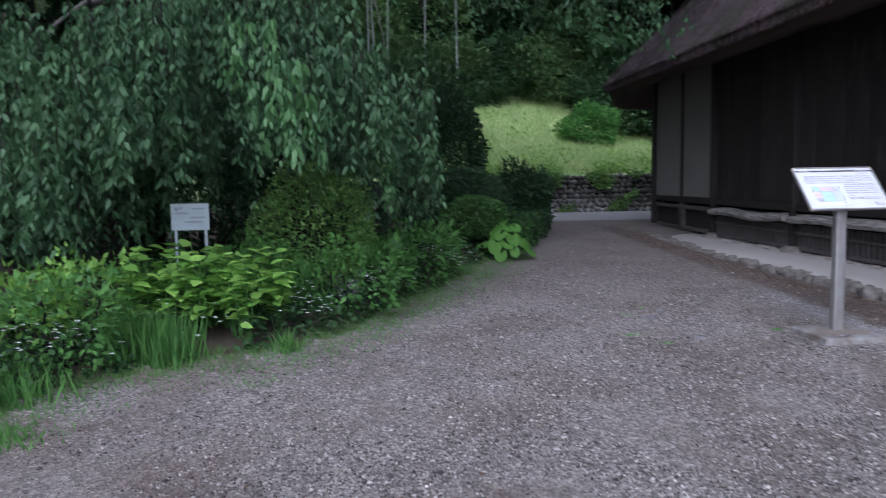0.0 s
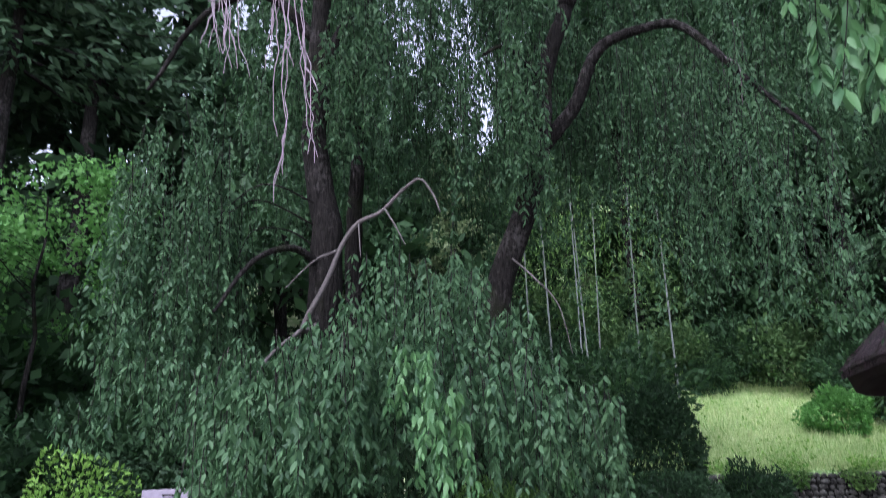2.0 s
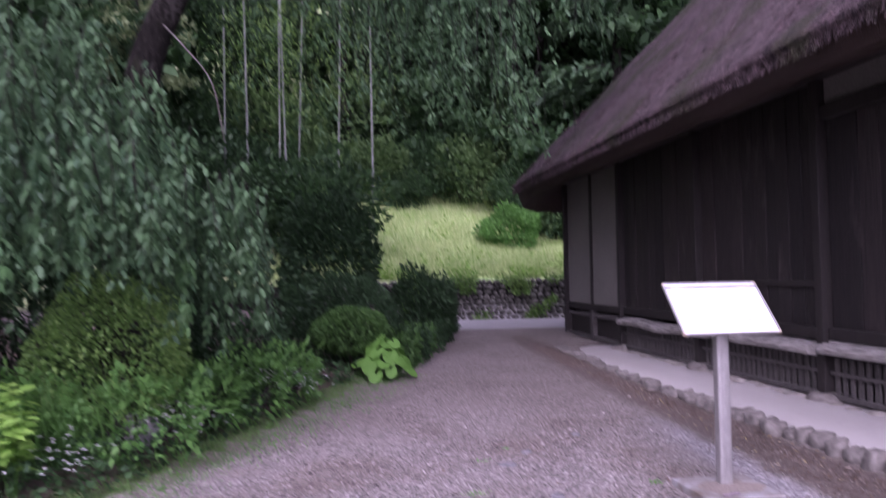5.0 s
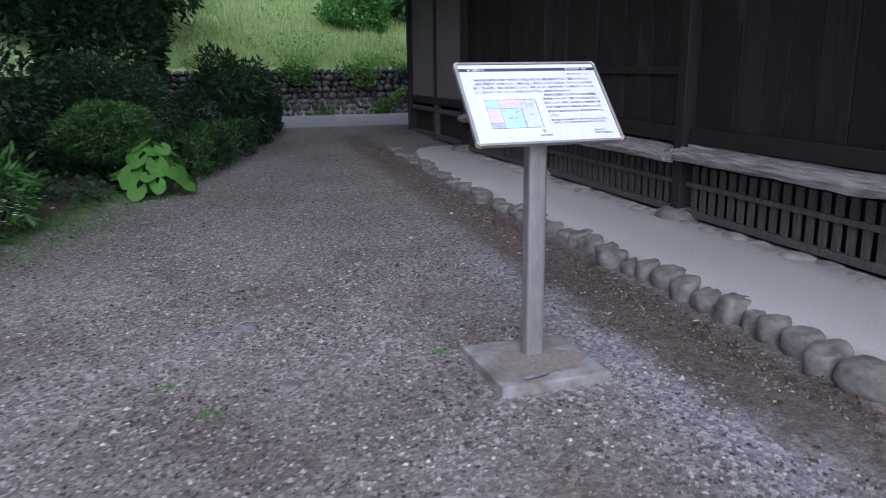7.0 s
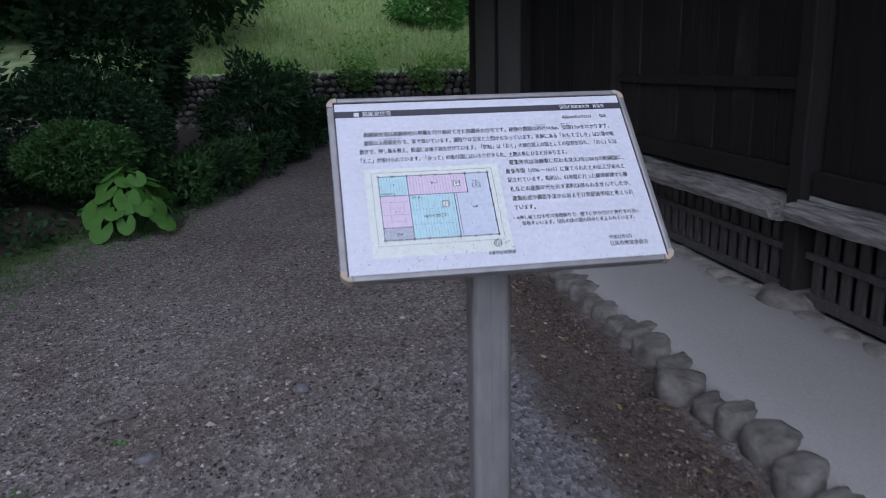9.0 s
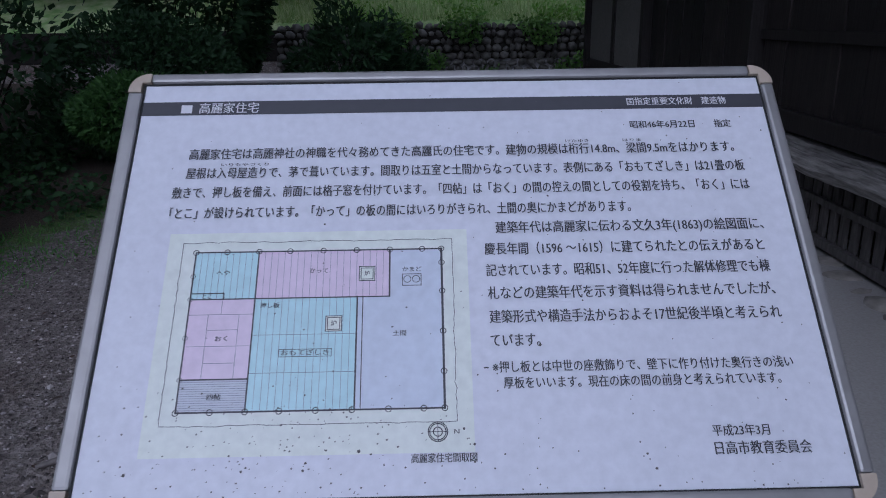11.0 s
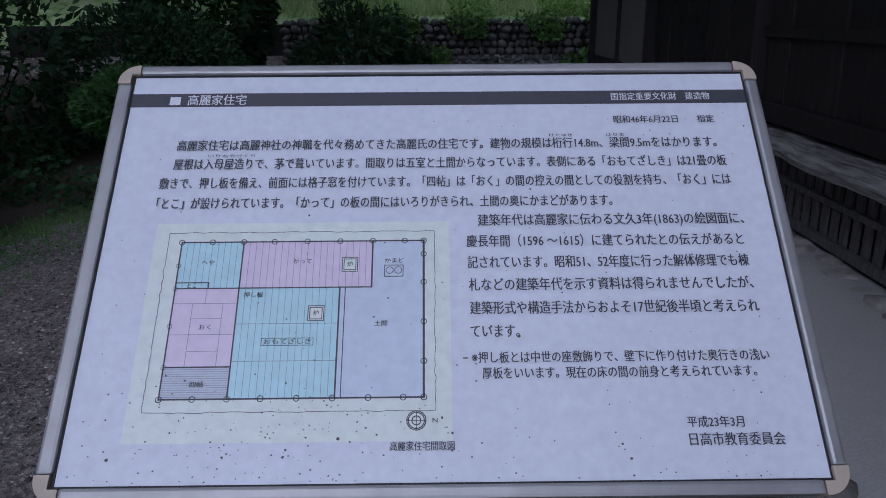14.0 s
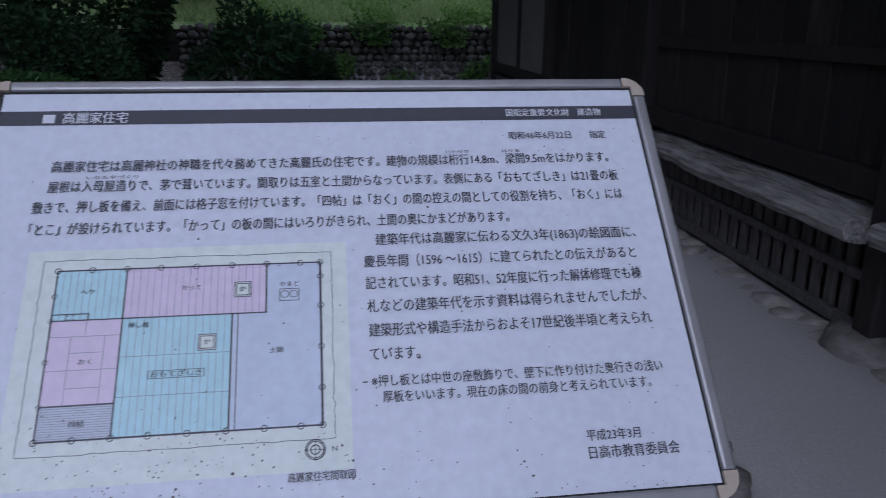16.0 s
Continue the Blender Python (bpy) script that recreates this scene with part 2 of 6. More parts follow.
LEAF_SHAPES = {
    "slim": ([(0, 0, 0), (0.28, -0.5, 0.1), (0.62, -0.42, 0.12), (1, 0, -0.06), (0.62, 0.42, 0.12), (0.28, 0.5, 0.1), (0.5, 0, -0.02)],
             [(0, 1, 6), (1, 2, 6), (2, 3, 6), (3, 4, 6), (4, 5, 6), (5, 0, 6)]),
    "card": ([(0, 0, 0), (0.45, -0.5, 0.12), (1, 0, 0), (0.45, 0.5, 0.12)], [(0, 1, 2), (0, 2, 3)]),
    "blade": ([(0, -0.5, 0), (0, 0.5, 0), (0.5, -0.4, 0.0), (0.5, 0.4, 0.0), (0.85, 0, -0.12)], [(0, 2, 3), (0, 3, 1), (2, 4, 3)]),
}


def leaf_mesh(name, at, along, length, width, mat, rng, shape="card", roll=1.0):
    """Many leaves in one mesh: at and along are rows of places and directions; length and width are numbers or rows."""
    at, along = np.asarray(at, float), np.asarray(along, float)
    n = len(at)
    along = along / np.maximum(np.linalg.norm(along, axis=1, keepdims=True), 1e-6)
    other = rng.normal(0, roll, (n, 3)) + np.array([0, 0, 1.0])
    side = np.cross(along, other)
    side /= np.maximum(np.linalg.norm(side, axis=1, keepdims=True), 1e-6)
    up = np.cross(side, along)
    length, width = np.broadcast_to(length, n), np.broadcast_to(width, n)
    verts, faces = LEAF_SHAPES[shape]
    verts = np.array(verts)
    k = len(verts)
    co = (at[:, None] + along[:, None] * (verts[None, :, 0:1] * length[:, None, None])
          + side[:, None] * (verts[None, :, 1:2] * width[:, None, None]) + up[:, None] * (verts[None, :, 2:3] * width[:, None, None]))
    f = (np.array(faces)[None] + (np.arange(n) * k)[:, None, None]).reshape(-1, 3)
    me = bpy.data.meshes.new(name)
    me.vertices.add(n * k)
    me.vertices.foreach_set("co", co.reshape(-1).astype(np.float32))
    me.loops.add(f.size)
    me.loops.foreach_set("vertex_index", f.reshape(-1).astype(np.int32))
    me.polygons.add(len(f))
    me.polygons.foreach_set("loop_start", (np.arange(len(f)) * 3).astype(np.int32))
    me.update(calc_edges=True)
    me.materials.append(mat)
    return me


def leaves(name, parent, *args, label="", **kw):
    ob = new(name, leaf_mesh(name, *args, **kw))
    ob.parent = parent
    if label:
        tagged(ob, label)
    return ob

# ---- the lie of the land ----


def smooth_step(v, a, b):
    t = np.clip((v - a) / (b - a), 0, 1)
    return t * t * (3 - 2 * t)


BED_EDGE = [(-30.0, -9.0), (-9.0, -4.2), (-6.75, -1.9), (-6.45, -0.9), (-5.85, -0.45), (-5.2, -0.2), (-4.5, 0.45), (-4.05, 1.5), (-2.95, 3.8), (-2.25, 5.7), (-1.5, 7.9), (-0.3, 11.9), (-1.3, 13.6), (-2.0, 15.0), (-30.0, 15.0)]


def bed_depth(x, y):
    """How far inside the planted bed a place lies, in metres; less than nothing outside."""
    x, y = np.asarray(x, float), np.asarray(y, float)
    inside = np.zeros(x.shape, bool)
    near = np.full(x.shape, 1e9)
    loop = BED_EDGE + [BED_EDGE[0]]
    for (ax, ay), (bx, by) in zip(loop, loop[1:]):
        crosses = (ay > y) != (by > y)
        with np.errstate(divide="ignore", invalid="ignore"):
            inside ^= crosses & (x < (bx - ax) * (y - ay) / ((by - ay) or 1e-9) + ax)
        t = np.clip(((x - ax) * (bx - ax) + (y - ay) * (by - ay)) / ((bx - ax) ** 2 + (by - ay) ** 2), 0, 1)
        near = np.minimum(near, np.hypot(x - ax - t * (bx - ax), y - ay - t * (by - ay)))
    return np.where(inside, near, -near)


def land(x, y):
    """The height of the ground."""
    x, y = np.asarray(x, float), np.asarray(y, float)
    z = 0.031 * np.clip(y, 0, 15.0)
    hill = 1.08 + 0.38 * np.clip(y - 15.2, 0, 7) + 0.55 * np.clip(y - 22.2, 0, 45)
    west = np.clip(-x - 19, 0, 40) * 0.45 * smooth_step(y, -30, 8)
    z = z + hill * smooth_step(y, 15.05, 15.25) - 0.12 * np.clip(x, 0, 5) * smooth_step(y, 15.5, 20)
    z = z + west * (1 - 0.6 * smooth_step(y, 15, 25))
    z = z + 0.10 * smooth_step(bed_depth(x, y), 0.0, 0.8)
    z = z + 0.115 * np.exp(-(((x - 1.22) / 0.26) ** 2)) * (1 - smooth_step(y, -0.5, 5.0))
    return z


def land_z(x, y):
    return float(land(np.array([x]), np.array([y]))[0])

# ---- ground ----


def spread(lo, hi, step, far):
    out = list(np.arange(lo, hi + step / 2, step))
    gap = step
    while out[-1] < far:
        gap *= 1.35
        out.append(out[-1] + gap)
    gap = step
    while out[0] > -far:
        gap *= 1.35
        out.insert(0, out[0] - gap)
    return np.array(out)


def ground_material():
    m, nt, b = material("gravel_and_soil", 0.92)
    pos = nt.nodes.new("ShaderNodeNewGeometry").outputs["Position"]
    cells = nt.nodes.new("ShaderNodeTexVoronoi")
    cells.inputs["Scale"].default_value = 44
    nt.links.new(pos, cells.inputs["Vector"])
    grit = tex_noise(nt, 120, 4, pos)
    broad = tex_noise(nt, 0.9, 4, pos)
    pebble = ramp(nt, cells.outputs["Color"], [(0.0, (0.04, 0.034, 0.03)), (0.3, (0.12, 0.106, 0.094)), (0.65, (0.26, 0.234, 0.213)), (1.0, (0.54, 0.495, 0.455))])
    dust = ramp(nt, broad, [(0.38, (0.12, 0.087, 0.07)), (0.5, (0.185, 0.156, 0.142)), (0.62, (0.25, 0.228, 0.228))])
    patchy = ramp(nt, broad, [(0.4, (0.62, 0.62, 0.62)), (0.62, (0.2, 0.2, 0.2))])
    gravel = mix(nt, patchy, pebble, dust)
    soil = ramp(nt, grit, [(0.3, (0.03, 0.022, 0.016)), (0.7, (0.095, 0.07, 0.05))])
    turf = ramp(nt, tex_noise(nt, 60, 5, pos), [(0.3, (0.035, 0.065, 0.02)), (0.7, (0.12, 0.18, 0.05))])
    # meadow ground, likewise brightened for the light on the slope
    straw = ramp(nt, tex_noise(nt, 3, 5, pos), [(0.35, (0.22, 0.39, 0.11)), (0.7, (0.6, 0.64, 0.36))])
    pale = ramp(nt, grit, [(0.3, (0.24, 0.235, 0.23)), (0.7, (0.38, 0.37, 0.37))])

    def zone(name, a, c, wobble, scale):
        at = nt.nodes.new("ShaderNodeAttribute")
        at.attribute_name = name
        n = tex_noise(nt, scale, 4, pos)
        s = nt.nodes.new("ShaderNodeMath")
        s.operation = "MULTIPLY_ADD"
        nt.links.new(n, s.inputs[0])
        s.inputs[1].default_value = wobble
        nt.links.new(at.outputs["Fac"], s.inputs[2])
        r = nt.nodes.new("ShaderNodeMapRange")
        r.inputs["From Min"].default_value, r.inputs["From Max"].default_value = a, c
        nt.links.new(s.outputs[0], r.inputs["Value"])
        return r.outputs[0]

    fresh = ramp(nt, cells.outputs["Color"], [(0.0, (0.09, 0.086, 0.088)), (0.55, (0.25, 0.24, 0.245)), (1.0, (0.5, 0.48, 0.485))])
    gravel = mix(nt, zone("fresh", 0.45, 1.1, 0.7, 3.0), gravel, fresh)
    # browner earth up the path, with the trees' and house's shade in its colour
    shaded_earth = mix(nt, 0.42, ramp(nt, broad, [(0.35, (0.085, 0.066, 0.055)), (0.65, (0.15, 0.125, 0.112))]), pebble)
    gravel = mix(nt, zone("shaded_earth", 0.35, 1.05, 0.7, 1.6), gravel, shaded_earth)
    litter = ramp(nt, mix(nt, 0.5, grit, tex_noise(nt, 22, 5, pos)), [(0.35, (0.04, 0.029, 0.023)), (0.65, (0.17, 0.138, 0.118))])
    colour = mix(nt, zone("dirt", 0.45, 0.95, 1.3, 3.5), gravel, litter)
    colour = mix(nt, zone("road", 0.7, 0.95, 0.5, 3), colour, pale)
    colour = mix(nt, zone("bed", 0.55, 0.7, 0.9, 6), colour, turf)
    colour = mix(nt, zone("bed", 0.75, 0.95, 0.9, 4), colour, soil)
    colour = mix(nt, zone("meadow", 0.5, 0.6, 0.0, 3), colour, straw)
    nt.links.new(colour, b.inputs["Base Color"])
    h = mix(nt, 0.5, cells.outputs["Distance"], grit)
    bump(nt, b, h, 1.0, 0.02)
    return m


def build_ground():
    xs, ys = spread(-13, 9, 0.25, 1600), spread(-11, 19, 0.25, 1600)
    gx, gy = np.meshgrid(xs, ys)
    gz = land(gx, gy)
    n, k = len(xs), len(ys)
    far = np.hypot(gx, gy)
    gz = np.where(far > 120, np.minimum(gz, 28 + 0 * gz), gz)
    for i in range(k):
        for j in range(n):
            if far[i, j] < 60:
                gz[i, j] += 0.012 * noise.noise((gx[i, j] * 1.3, gy[i, j] * 1.3, 0.0))
    verts = np.stack([gx, gy, gz], -1).reshape(-1, 3)
    idx = np.arange(n * k).reshape(k, n)
    quads = np.stack([idx[:-1, :-1], idx[:-1, 1:], idx[1:, 1:], idx[1:, :-1]], -1).reshape(-1, 4)
    me = bpy.data.meshes.new("ground")
    me.from_pydata(verts.tolist(), [], quads.tolist())
    x, y = verts[:, 0], verts[:, 1]
    zones = {
        "bed": bed_depth(x, y),
        "meadow": smooth_step(y, 14.9, 15.3),
        "road": smooth_step(y, 11.3, 13.2) * (1 - smooth_step(y, 15.0, 15.2)) * smooth_step(x, -3, -1),
        "fresh": 1.0 * np.exp(-(((x - 0.52) / 0.3) ** 2)) * (1 - smooth_step(y, 1.5, 4.0)) - 0.1,
        "dirt": 1.3 * np.exp(-(((x - 0.95) / 0.29) ** 2)) * (0.35 + 0.65 * smooth_step(y, -2.6, 0.2)) * (1 - smooth_step(y, 9, 12)) - 0.45,
        "shaded_earth": 0.95 * smooth_step(y, -0.5, 4.5) * (1 - smooth_step(y, 12.3, 13.5)) - 0.25,
    }
    for name, values in zones.items():
        me.attributes.new(name, "FLOAT", "POINT").data.foreach_set("value", values.astype(np.float32))
    me.materials.append(ground_material())
    me.polygons.foreach_set("use_smooth", [True] * len(me.polygons))
    tagged(new("ground", me), "grey gravel yard with planted soil and a grassy hillside", "ground", kind="structure")


build_ground()

# ---- house ----
WALL_X, CORNER_Y, NEAR_Y, BACK_X = 2.36, 11.35, -3.45, 11.86
FLOOR_Z = 0.28
POSTS = [11.25, 7.9, 4.9, 2.06, -0.75, -3.35]
house = thing("thatched_house", 7.1, 3.95, 0, "old dark timber farmhouse with a thick thatched roof", "house")


def at_house(name, bm, mat, parent=house, label="", smooth=False):
    """A part whose mesh is written in world places."""
    ob = part(name, bm, mat, parent, label, smooth)
    ob.matrix_world = Matrix.Identity(4)
    ob.matrix_parent_inverse = parent.matrix_world.inverted() if parent is house else Matrix.Identity(4)
    ob.matrix_basis = Matrix.Identity(4)
    return ob


def build_roof():
    x0, x1, y0, y1, z0, slope = 1.25, 12.95, -4.35, 12.25, 3.78, 1.1
    half = (x1 - x0) / 2
    bm = bmesh.new()
    rings = []
    steps = 30
    n = 60

    def ring(inset, z, wob, under=0):
        ax, bx, ay, by = x0 + inset, x1 - inset, y0 + inset, y1 - inset
        r = max(0.02, min(0.5, (bx - ax) / 2 - 0.02))
        out = []
        corners = [(bx - r, ay + r, -90), (bx - r, by - r, 0), (ax + r, by - r, 90), (ax + r, ay + r, 180)]
        pts = []
        for k, (cx, cy, a0) in enumerate(corners):
            for i in range(7):
                a = radians(a0 + 15 * i)
                pts.append((cx + r * math.cos(a), cy + r * math.sin(a)))
            nx, ny, na = corners[(k + 1) % 4]
            ex, ey = nx + r * math.cos(radians(na)), ny + r * math.sin(radians(na))
            sx, sy = pts[-1]
            for i in range(1, n):
                pts.append((sx + (ex - sx) * i / n, sy + (ey - sy) * i / n))
        for x, y in pts:
            d = under * -0.3 * min(1, max(0, (y - 10.9) / 1.2)) + wob * (noise.noise((x * 0.8, y * 0.8, z)) * 0.05 + noise.noise((x * 3, y * 3, z * 3)) * 0.03)
            out.append(bm.verts.new((x, y, z + d)))
        return out

    rings.append(ring(1.25, 4.02, 0.2))
    rings.append(ring(0.34, 3.5, 1, 1))
    rings.append(ring(0.2, 3.48, 1, 1))
    for i in range(6):
        f = i / 5
        rings.append(ring(0.15 * (1 - f) ** 0.7, 3.52 + 0.24 * f, 0.6, 1 - f))
    for i in range(steps + 1):
        f = i / steps
        rings.append(ring(0.02 + f * (half - 0.06), z0 + 0.06 + slope * f * half, 1.4))
    for q, (r, s) in enumerate(zip(rings, rings[1:])):
        for k in range(len(r)):
            face = bm.faces.new((r[k], r[(k + 1) % len(r)], s[(k + 1) % len(r)], s[k]))
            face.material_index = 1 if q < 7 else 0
            face.smooth = True
    bm.faces.new(rings[-1])
    bmesh.ops.recalc_face_normals(bm, faces=bm.faces)
    at_house("roof", bm, [THATCH, THATCH_CUT_SHADE], label="thick mossy thatched roof")
    rng = np.random.default_rng(12)
    n = 15000
    y = rng.uniform(y0 + 0.3, y1 - 0.2, n)
    up = 2.6 * rng.random(n) ** 1.6
    up = np.minimum(up, np.minimum(y1 - y, y - y0))
    at = np.column_stack([x0 + 0.03 + up, y, z0 + 0.05 + slope * up])
    along = np.column_stack([np.full(n, -0.67), rng.normal(0, 0.12, n), np.full(n, -0.74)]) + rng.normal(0, 0.07, (n, 3)) + np.array([-0.05, 0, 0.06])
    edge = rng.random(n) < 0.22
    at[edge] = np.column_stack([np.full(edge.sum(), x0 + 0.03), y[edge], z0 - 0.03 - 0.1 * rng.random(edge.sum())])
    along[edge] = np.column_stack([np.full(edge.sum(), -0.25), rng.normal(0, 0.2, edge.sum()), np.full(edge.sum(), -1.0)])
    straw = new("straw", leaf_mesh("straw", at, along, np.where(edge, 0.1, rng.uniform(0.08, 0.22, n)), 0.012, THATCH, rng, "blade", 2))
    straw.parent, straw.matrix_parent_inverse = house, house.matrix_world.inverted()
    tagged(straw, kind="stuff")
    bm = bmesh.new()
    tube(bm, [((x0 + x1) / 2, y0 + half - 0.5, z0 + slope * half + 0.1), ((x0 + x1) / 2, y1 - half + 0.5, z0 + slope * half + 0.1)], [0.45, 0.45], 12)
    at_house("ridge", bm, THATCH)


def build_walls():
    rng = np.random.default_rng(4)
    # frame
    for y in POSTS:
        stone = bmesh.new()
        box(stone, WALL_X - 0.1, WALL_X + 0.14, y - 0.062, y + 0.062, FLOOR_Z + 0.02, 3.75, 0.012)
        at_house("post", stone, DARK_WOOD)
        bm = bmesh.new()
        bmesh.ops.create_icosphere(bm, subdivisions=2, radius=1)
        for v in bm.verts:
            v.co = Vector((v.co.x * 0.24, v.co.y * 0.26, v.co.z * 0.09)) * (1 + 0.18 * noise.noise(v.co * 1.4 + Vector((y, 0, 0)))) + Vector((WALL_X, y, FLOOR_Z))
        at_house("footing_stone", bm, STONE, smooth=True)
    at_house("lintel", boxes((WALL_X - 0.07, WALL_X + 0.1, NEAR_Y, 1.98, 3.3, 3.46), bevel=0.01), DARK_WOOD)
    at_house("wall_plate", boxes((WALL_X - 0.14, WALL_X + 0.16, NEAR_Y - 0.4, CORNER_Y + 0.4, 3.75, 3.98), bevel=0.02), DARK_WOOD)
    for a, c in zip(POSTS[1:], POSTS):
        at_house("sill", boxes((WALL_X - 0.06, WALL_X + 0.08, a + 0.1, c - 0.1, 0.92, 1.05), bevel=0.008), DARK_WOOD)
    # plaster bays by the far corner
    for a, c in ((9.62, 11.15), (8.06, 9.5)):
        at_house("plaster_panel", boxes((WALL_X - 0.02, WALL_X + 0.06, a, c, 1.05, 3.75)), PLASTER, label="pale grey earth plaster panel")
    at_house("stud", boxes((WALL_X - 0.05, WALL_X + 0.08, 9.5, 9.62, 1.05, 3.75), bevel=0.006), DARK_WOOD)
    # upper band under the plate
    at_house("upper_wall", boxes((WALL_X, WALL_X + 0.06, NEAR_Y, 1.98, 3.46, 3.75)), PLASTER)
    # board bays
    for a, c in zip(POSTS[2:], POSTS[1:]):
        top = 3.3 if c < 2.5 else 3.745
        wall = at_house("board_wall", boxes((WALL_X + 0.045, WALL_X + 0.07, a + 0.1, c - 0.1, 1.05, top)), DARK_WOOD, label="dark vertical weathered boards")
        y = a + 0.1
        while y < c - 0.12:
            w = min(float(rng.uniform(0.2, 0.3)), c - 0.1 - y)
            proud = float(rng.uniform(0.0, 0.02))
            bm = boxes((WALL_X + 0.005 - proud, WALL_X + 0.04 - proud, y + 0.004, y + w - 0.005, 1.052, top), bevel=0.004)
            at_house("plank", bm, BOARD, wall)
            y += w
    at_house("rail", boxes((WALL_X - 0.035, WALL_X - 0.006, 2.16, 4.8, 1.49, 1.56), bevel=0.005), DARK_WOOD)
    # outer shell of the sides that stay unseen
    at_house("end_wall", boxes((WALL_X + 0.14, BACK_X, CORNER_Y - 0.1, CORNER_Y, 0.28, 3.75)), PLASTER)
    at_house("end_wall", boxes((WALL_X + 0.14, BACK_X, NEAR_Y, NEAR_Y + 0.1, 0.28, 3.75)), PLASTER)
    at_house("back_wall", boxes((BACK_X - 0.1, BACK_X, NEAR_Y + 0.1, CORNER_Y - 0.1, 0.28, 3.75)), PLASTER)
    at_house("under_floor_screen", boxes((WALL_X + 0.25, WALL_X + 0.3, NEAR_Y + 0.1, CORNER_Y - 0.1, 0.28, 1.0)), DARK_WOOD)


def lattice(y0, y1, z0, z1, pitch):
    """A low screen of upright slats behind two proud rails, with dark gaps between."""
    rails = boxes((WALL_X - 0.055, WALL_X - 0.014, y0, y1, z0 - 0.03, z0 + 0.025), (WALL_X - 0.045, WALL_X - 0.014, y0, y1, z0 + 0.22, z0 + 0.262), bevel=0.005)
    screen = at_house("lattice", rails, SLAT_WOOD, label="low grey wooden slat screen")
    count = max(2, int((y1 - y0) / pitch))
    step = (y1 - y0) / count
    bm = boxes((-0.013, 0.013, -step * 0.25, step * 0.25, 0, z1 - z0 + 0.02), bevel=0.003)
    me = mesh_of("slat", bm, SLAT_WOOD)
    for i in range(count):
        slat = new("slat", me)
        slat.parent = screen
        slat.matrix_basis = Matrix.Translation((WALL_X + 0.002, y0 + step * (i + 0.5), z0 - 0.02))


def bench(y0, y1, z, seed):
    """A thick hewn plank with a cracked, uneven face."""
    bm = bmesh.new()
    n, prof = 44, [(-0.2, -0.005), (-0.215, -0.045), (-0.195, -0.095), (-0.12, -0.11), (0.0, -0.105), (0.12, -0.1), (0.12, 0.03), (0.0, 0.034), (-0.045, 0.032), (-0.052, -0.012), (-0.075, -0.012), (-0.085, 0.012), (-0.12, 0.014), (-0.126, -0.016), (-0.138, -0.014), (-0.145, 0.008), (-0.19, 0.006)]
    rings = []
    for i in range(n + 1):
        y = y0 + (y1 - y0) * i / n
        rings.append([bm.verts.new((WALL_X + px + 0.035 * noise.noise((y * 1.6, px * 5, seed)), y, z + pz + 0.035 * noise.noise((y * 0.9, seed, 1)) + 0.012 * noise.noise((y * 5, pz * 20 + px * 9, seed)))) for px, pz in prof])
    k = len(prof)
    for r, s in zip(rings, rings[1:]):
        for i in range(k):
            bm.faces.new((r[i], r[(i + 1) % k], s[(i + 1) % k], s[i]))
    bm.faces.new(rings[0])
    bm.faces.new(rings[-1][::-1])
    bmesh.ops.recalc_face_normals(bm, faces=bm.faces)
    at_house("bench_beam", bm, GREY_WOOD, label="cracked silver-grey hewn beam")


build_roof()
build_walls()
lattice(2.14, 4.82, 0.33, 0.71, 0.118)
lattice(-0.66, 1.98, 0.33, 0.73, 0.118)
lattice(4.98, 7.82, 0.33, 0.7, 0.118)
lattice(-3.2, -0.87, 0.33, 0.66, 0.118)
bench(2.14, 4.82, 0.85, 3.0)
bench(-0.66, 1.98, 0.88, 8.0)
bench(4.98, 7.82, 0.83, 5.0)
bench(-3.2, -0.87, 0.83, 6.0)
for a, c in ((8.02, 9.45), (9.65, 11.1)):
    at_house("low_rail", boxes((WALL_X - 0.05, WALL_X + 0.01, a, c, 0.78, 0.86), (WALL_X - 0.05, WALL_X + 0.01, a, c, 0.32, 0.4), bevel=0.006), SLAT_WOOD)
    at_house("low_board", boxes((WALL_X + 0.02, WALL_X + 0.05, a, c, 0.4, 0.78), bevel=0.004), DARK_WOOD)
at_house("short_post", boxes((WALL_X - 0.06, WALL_X + 0.06, 9.47, 9.63, 0.3, 0.92), bevel=0.01), SLAT_WOOD)

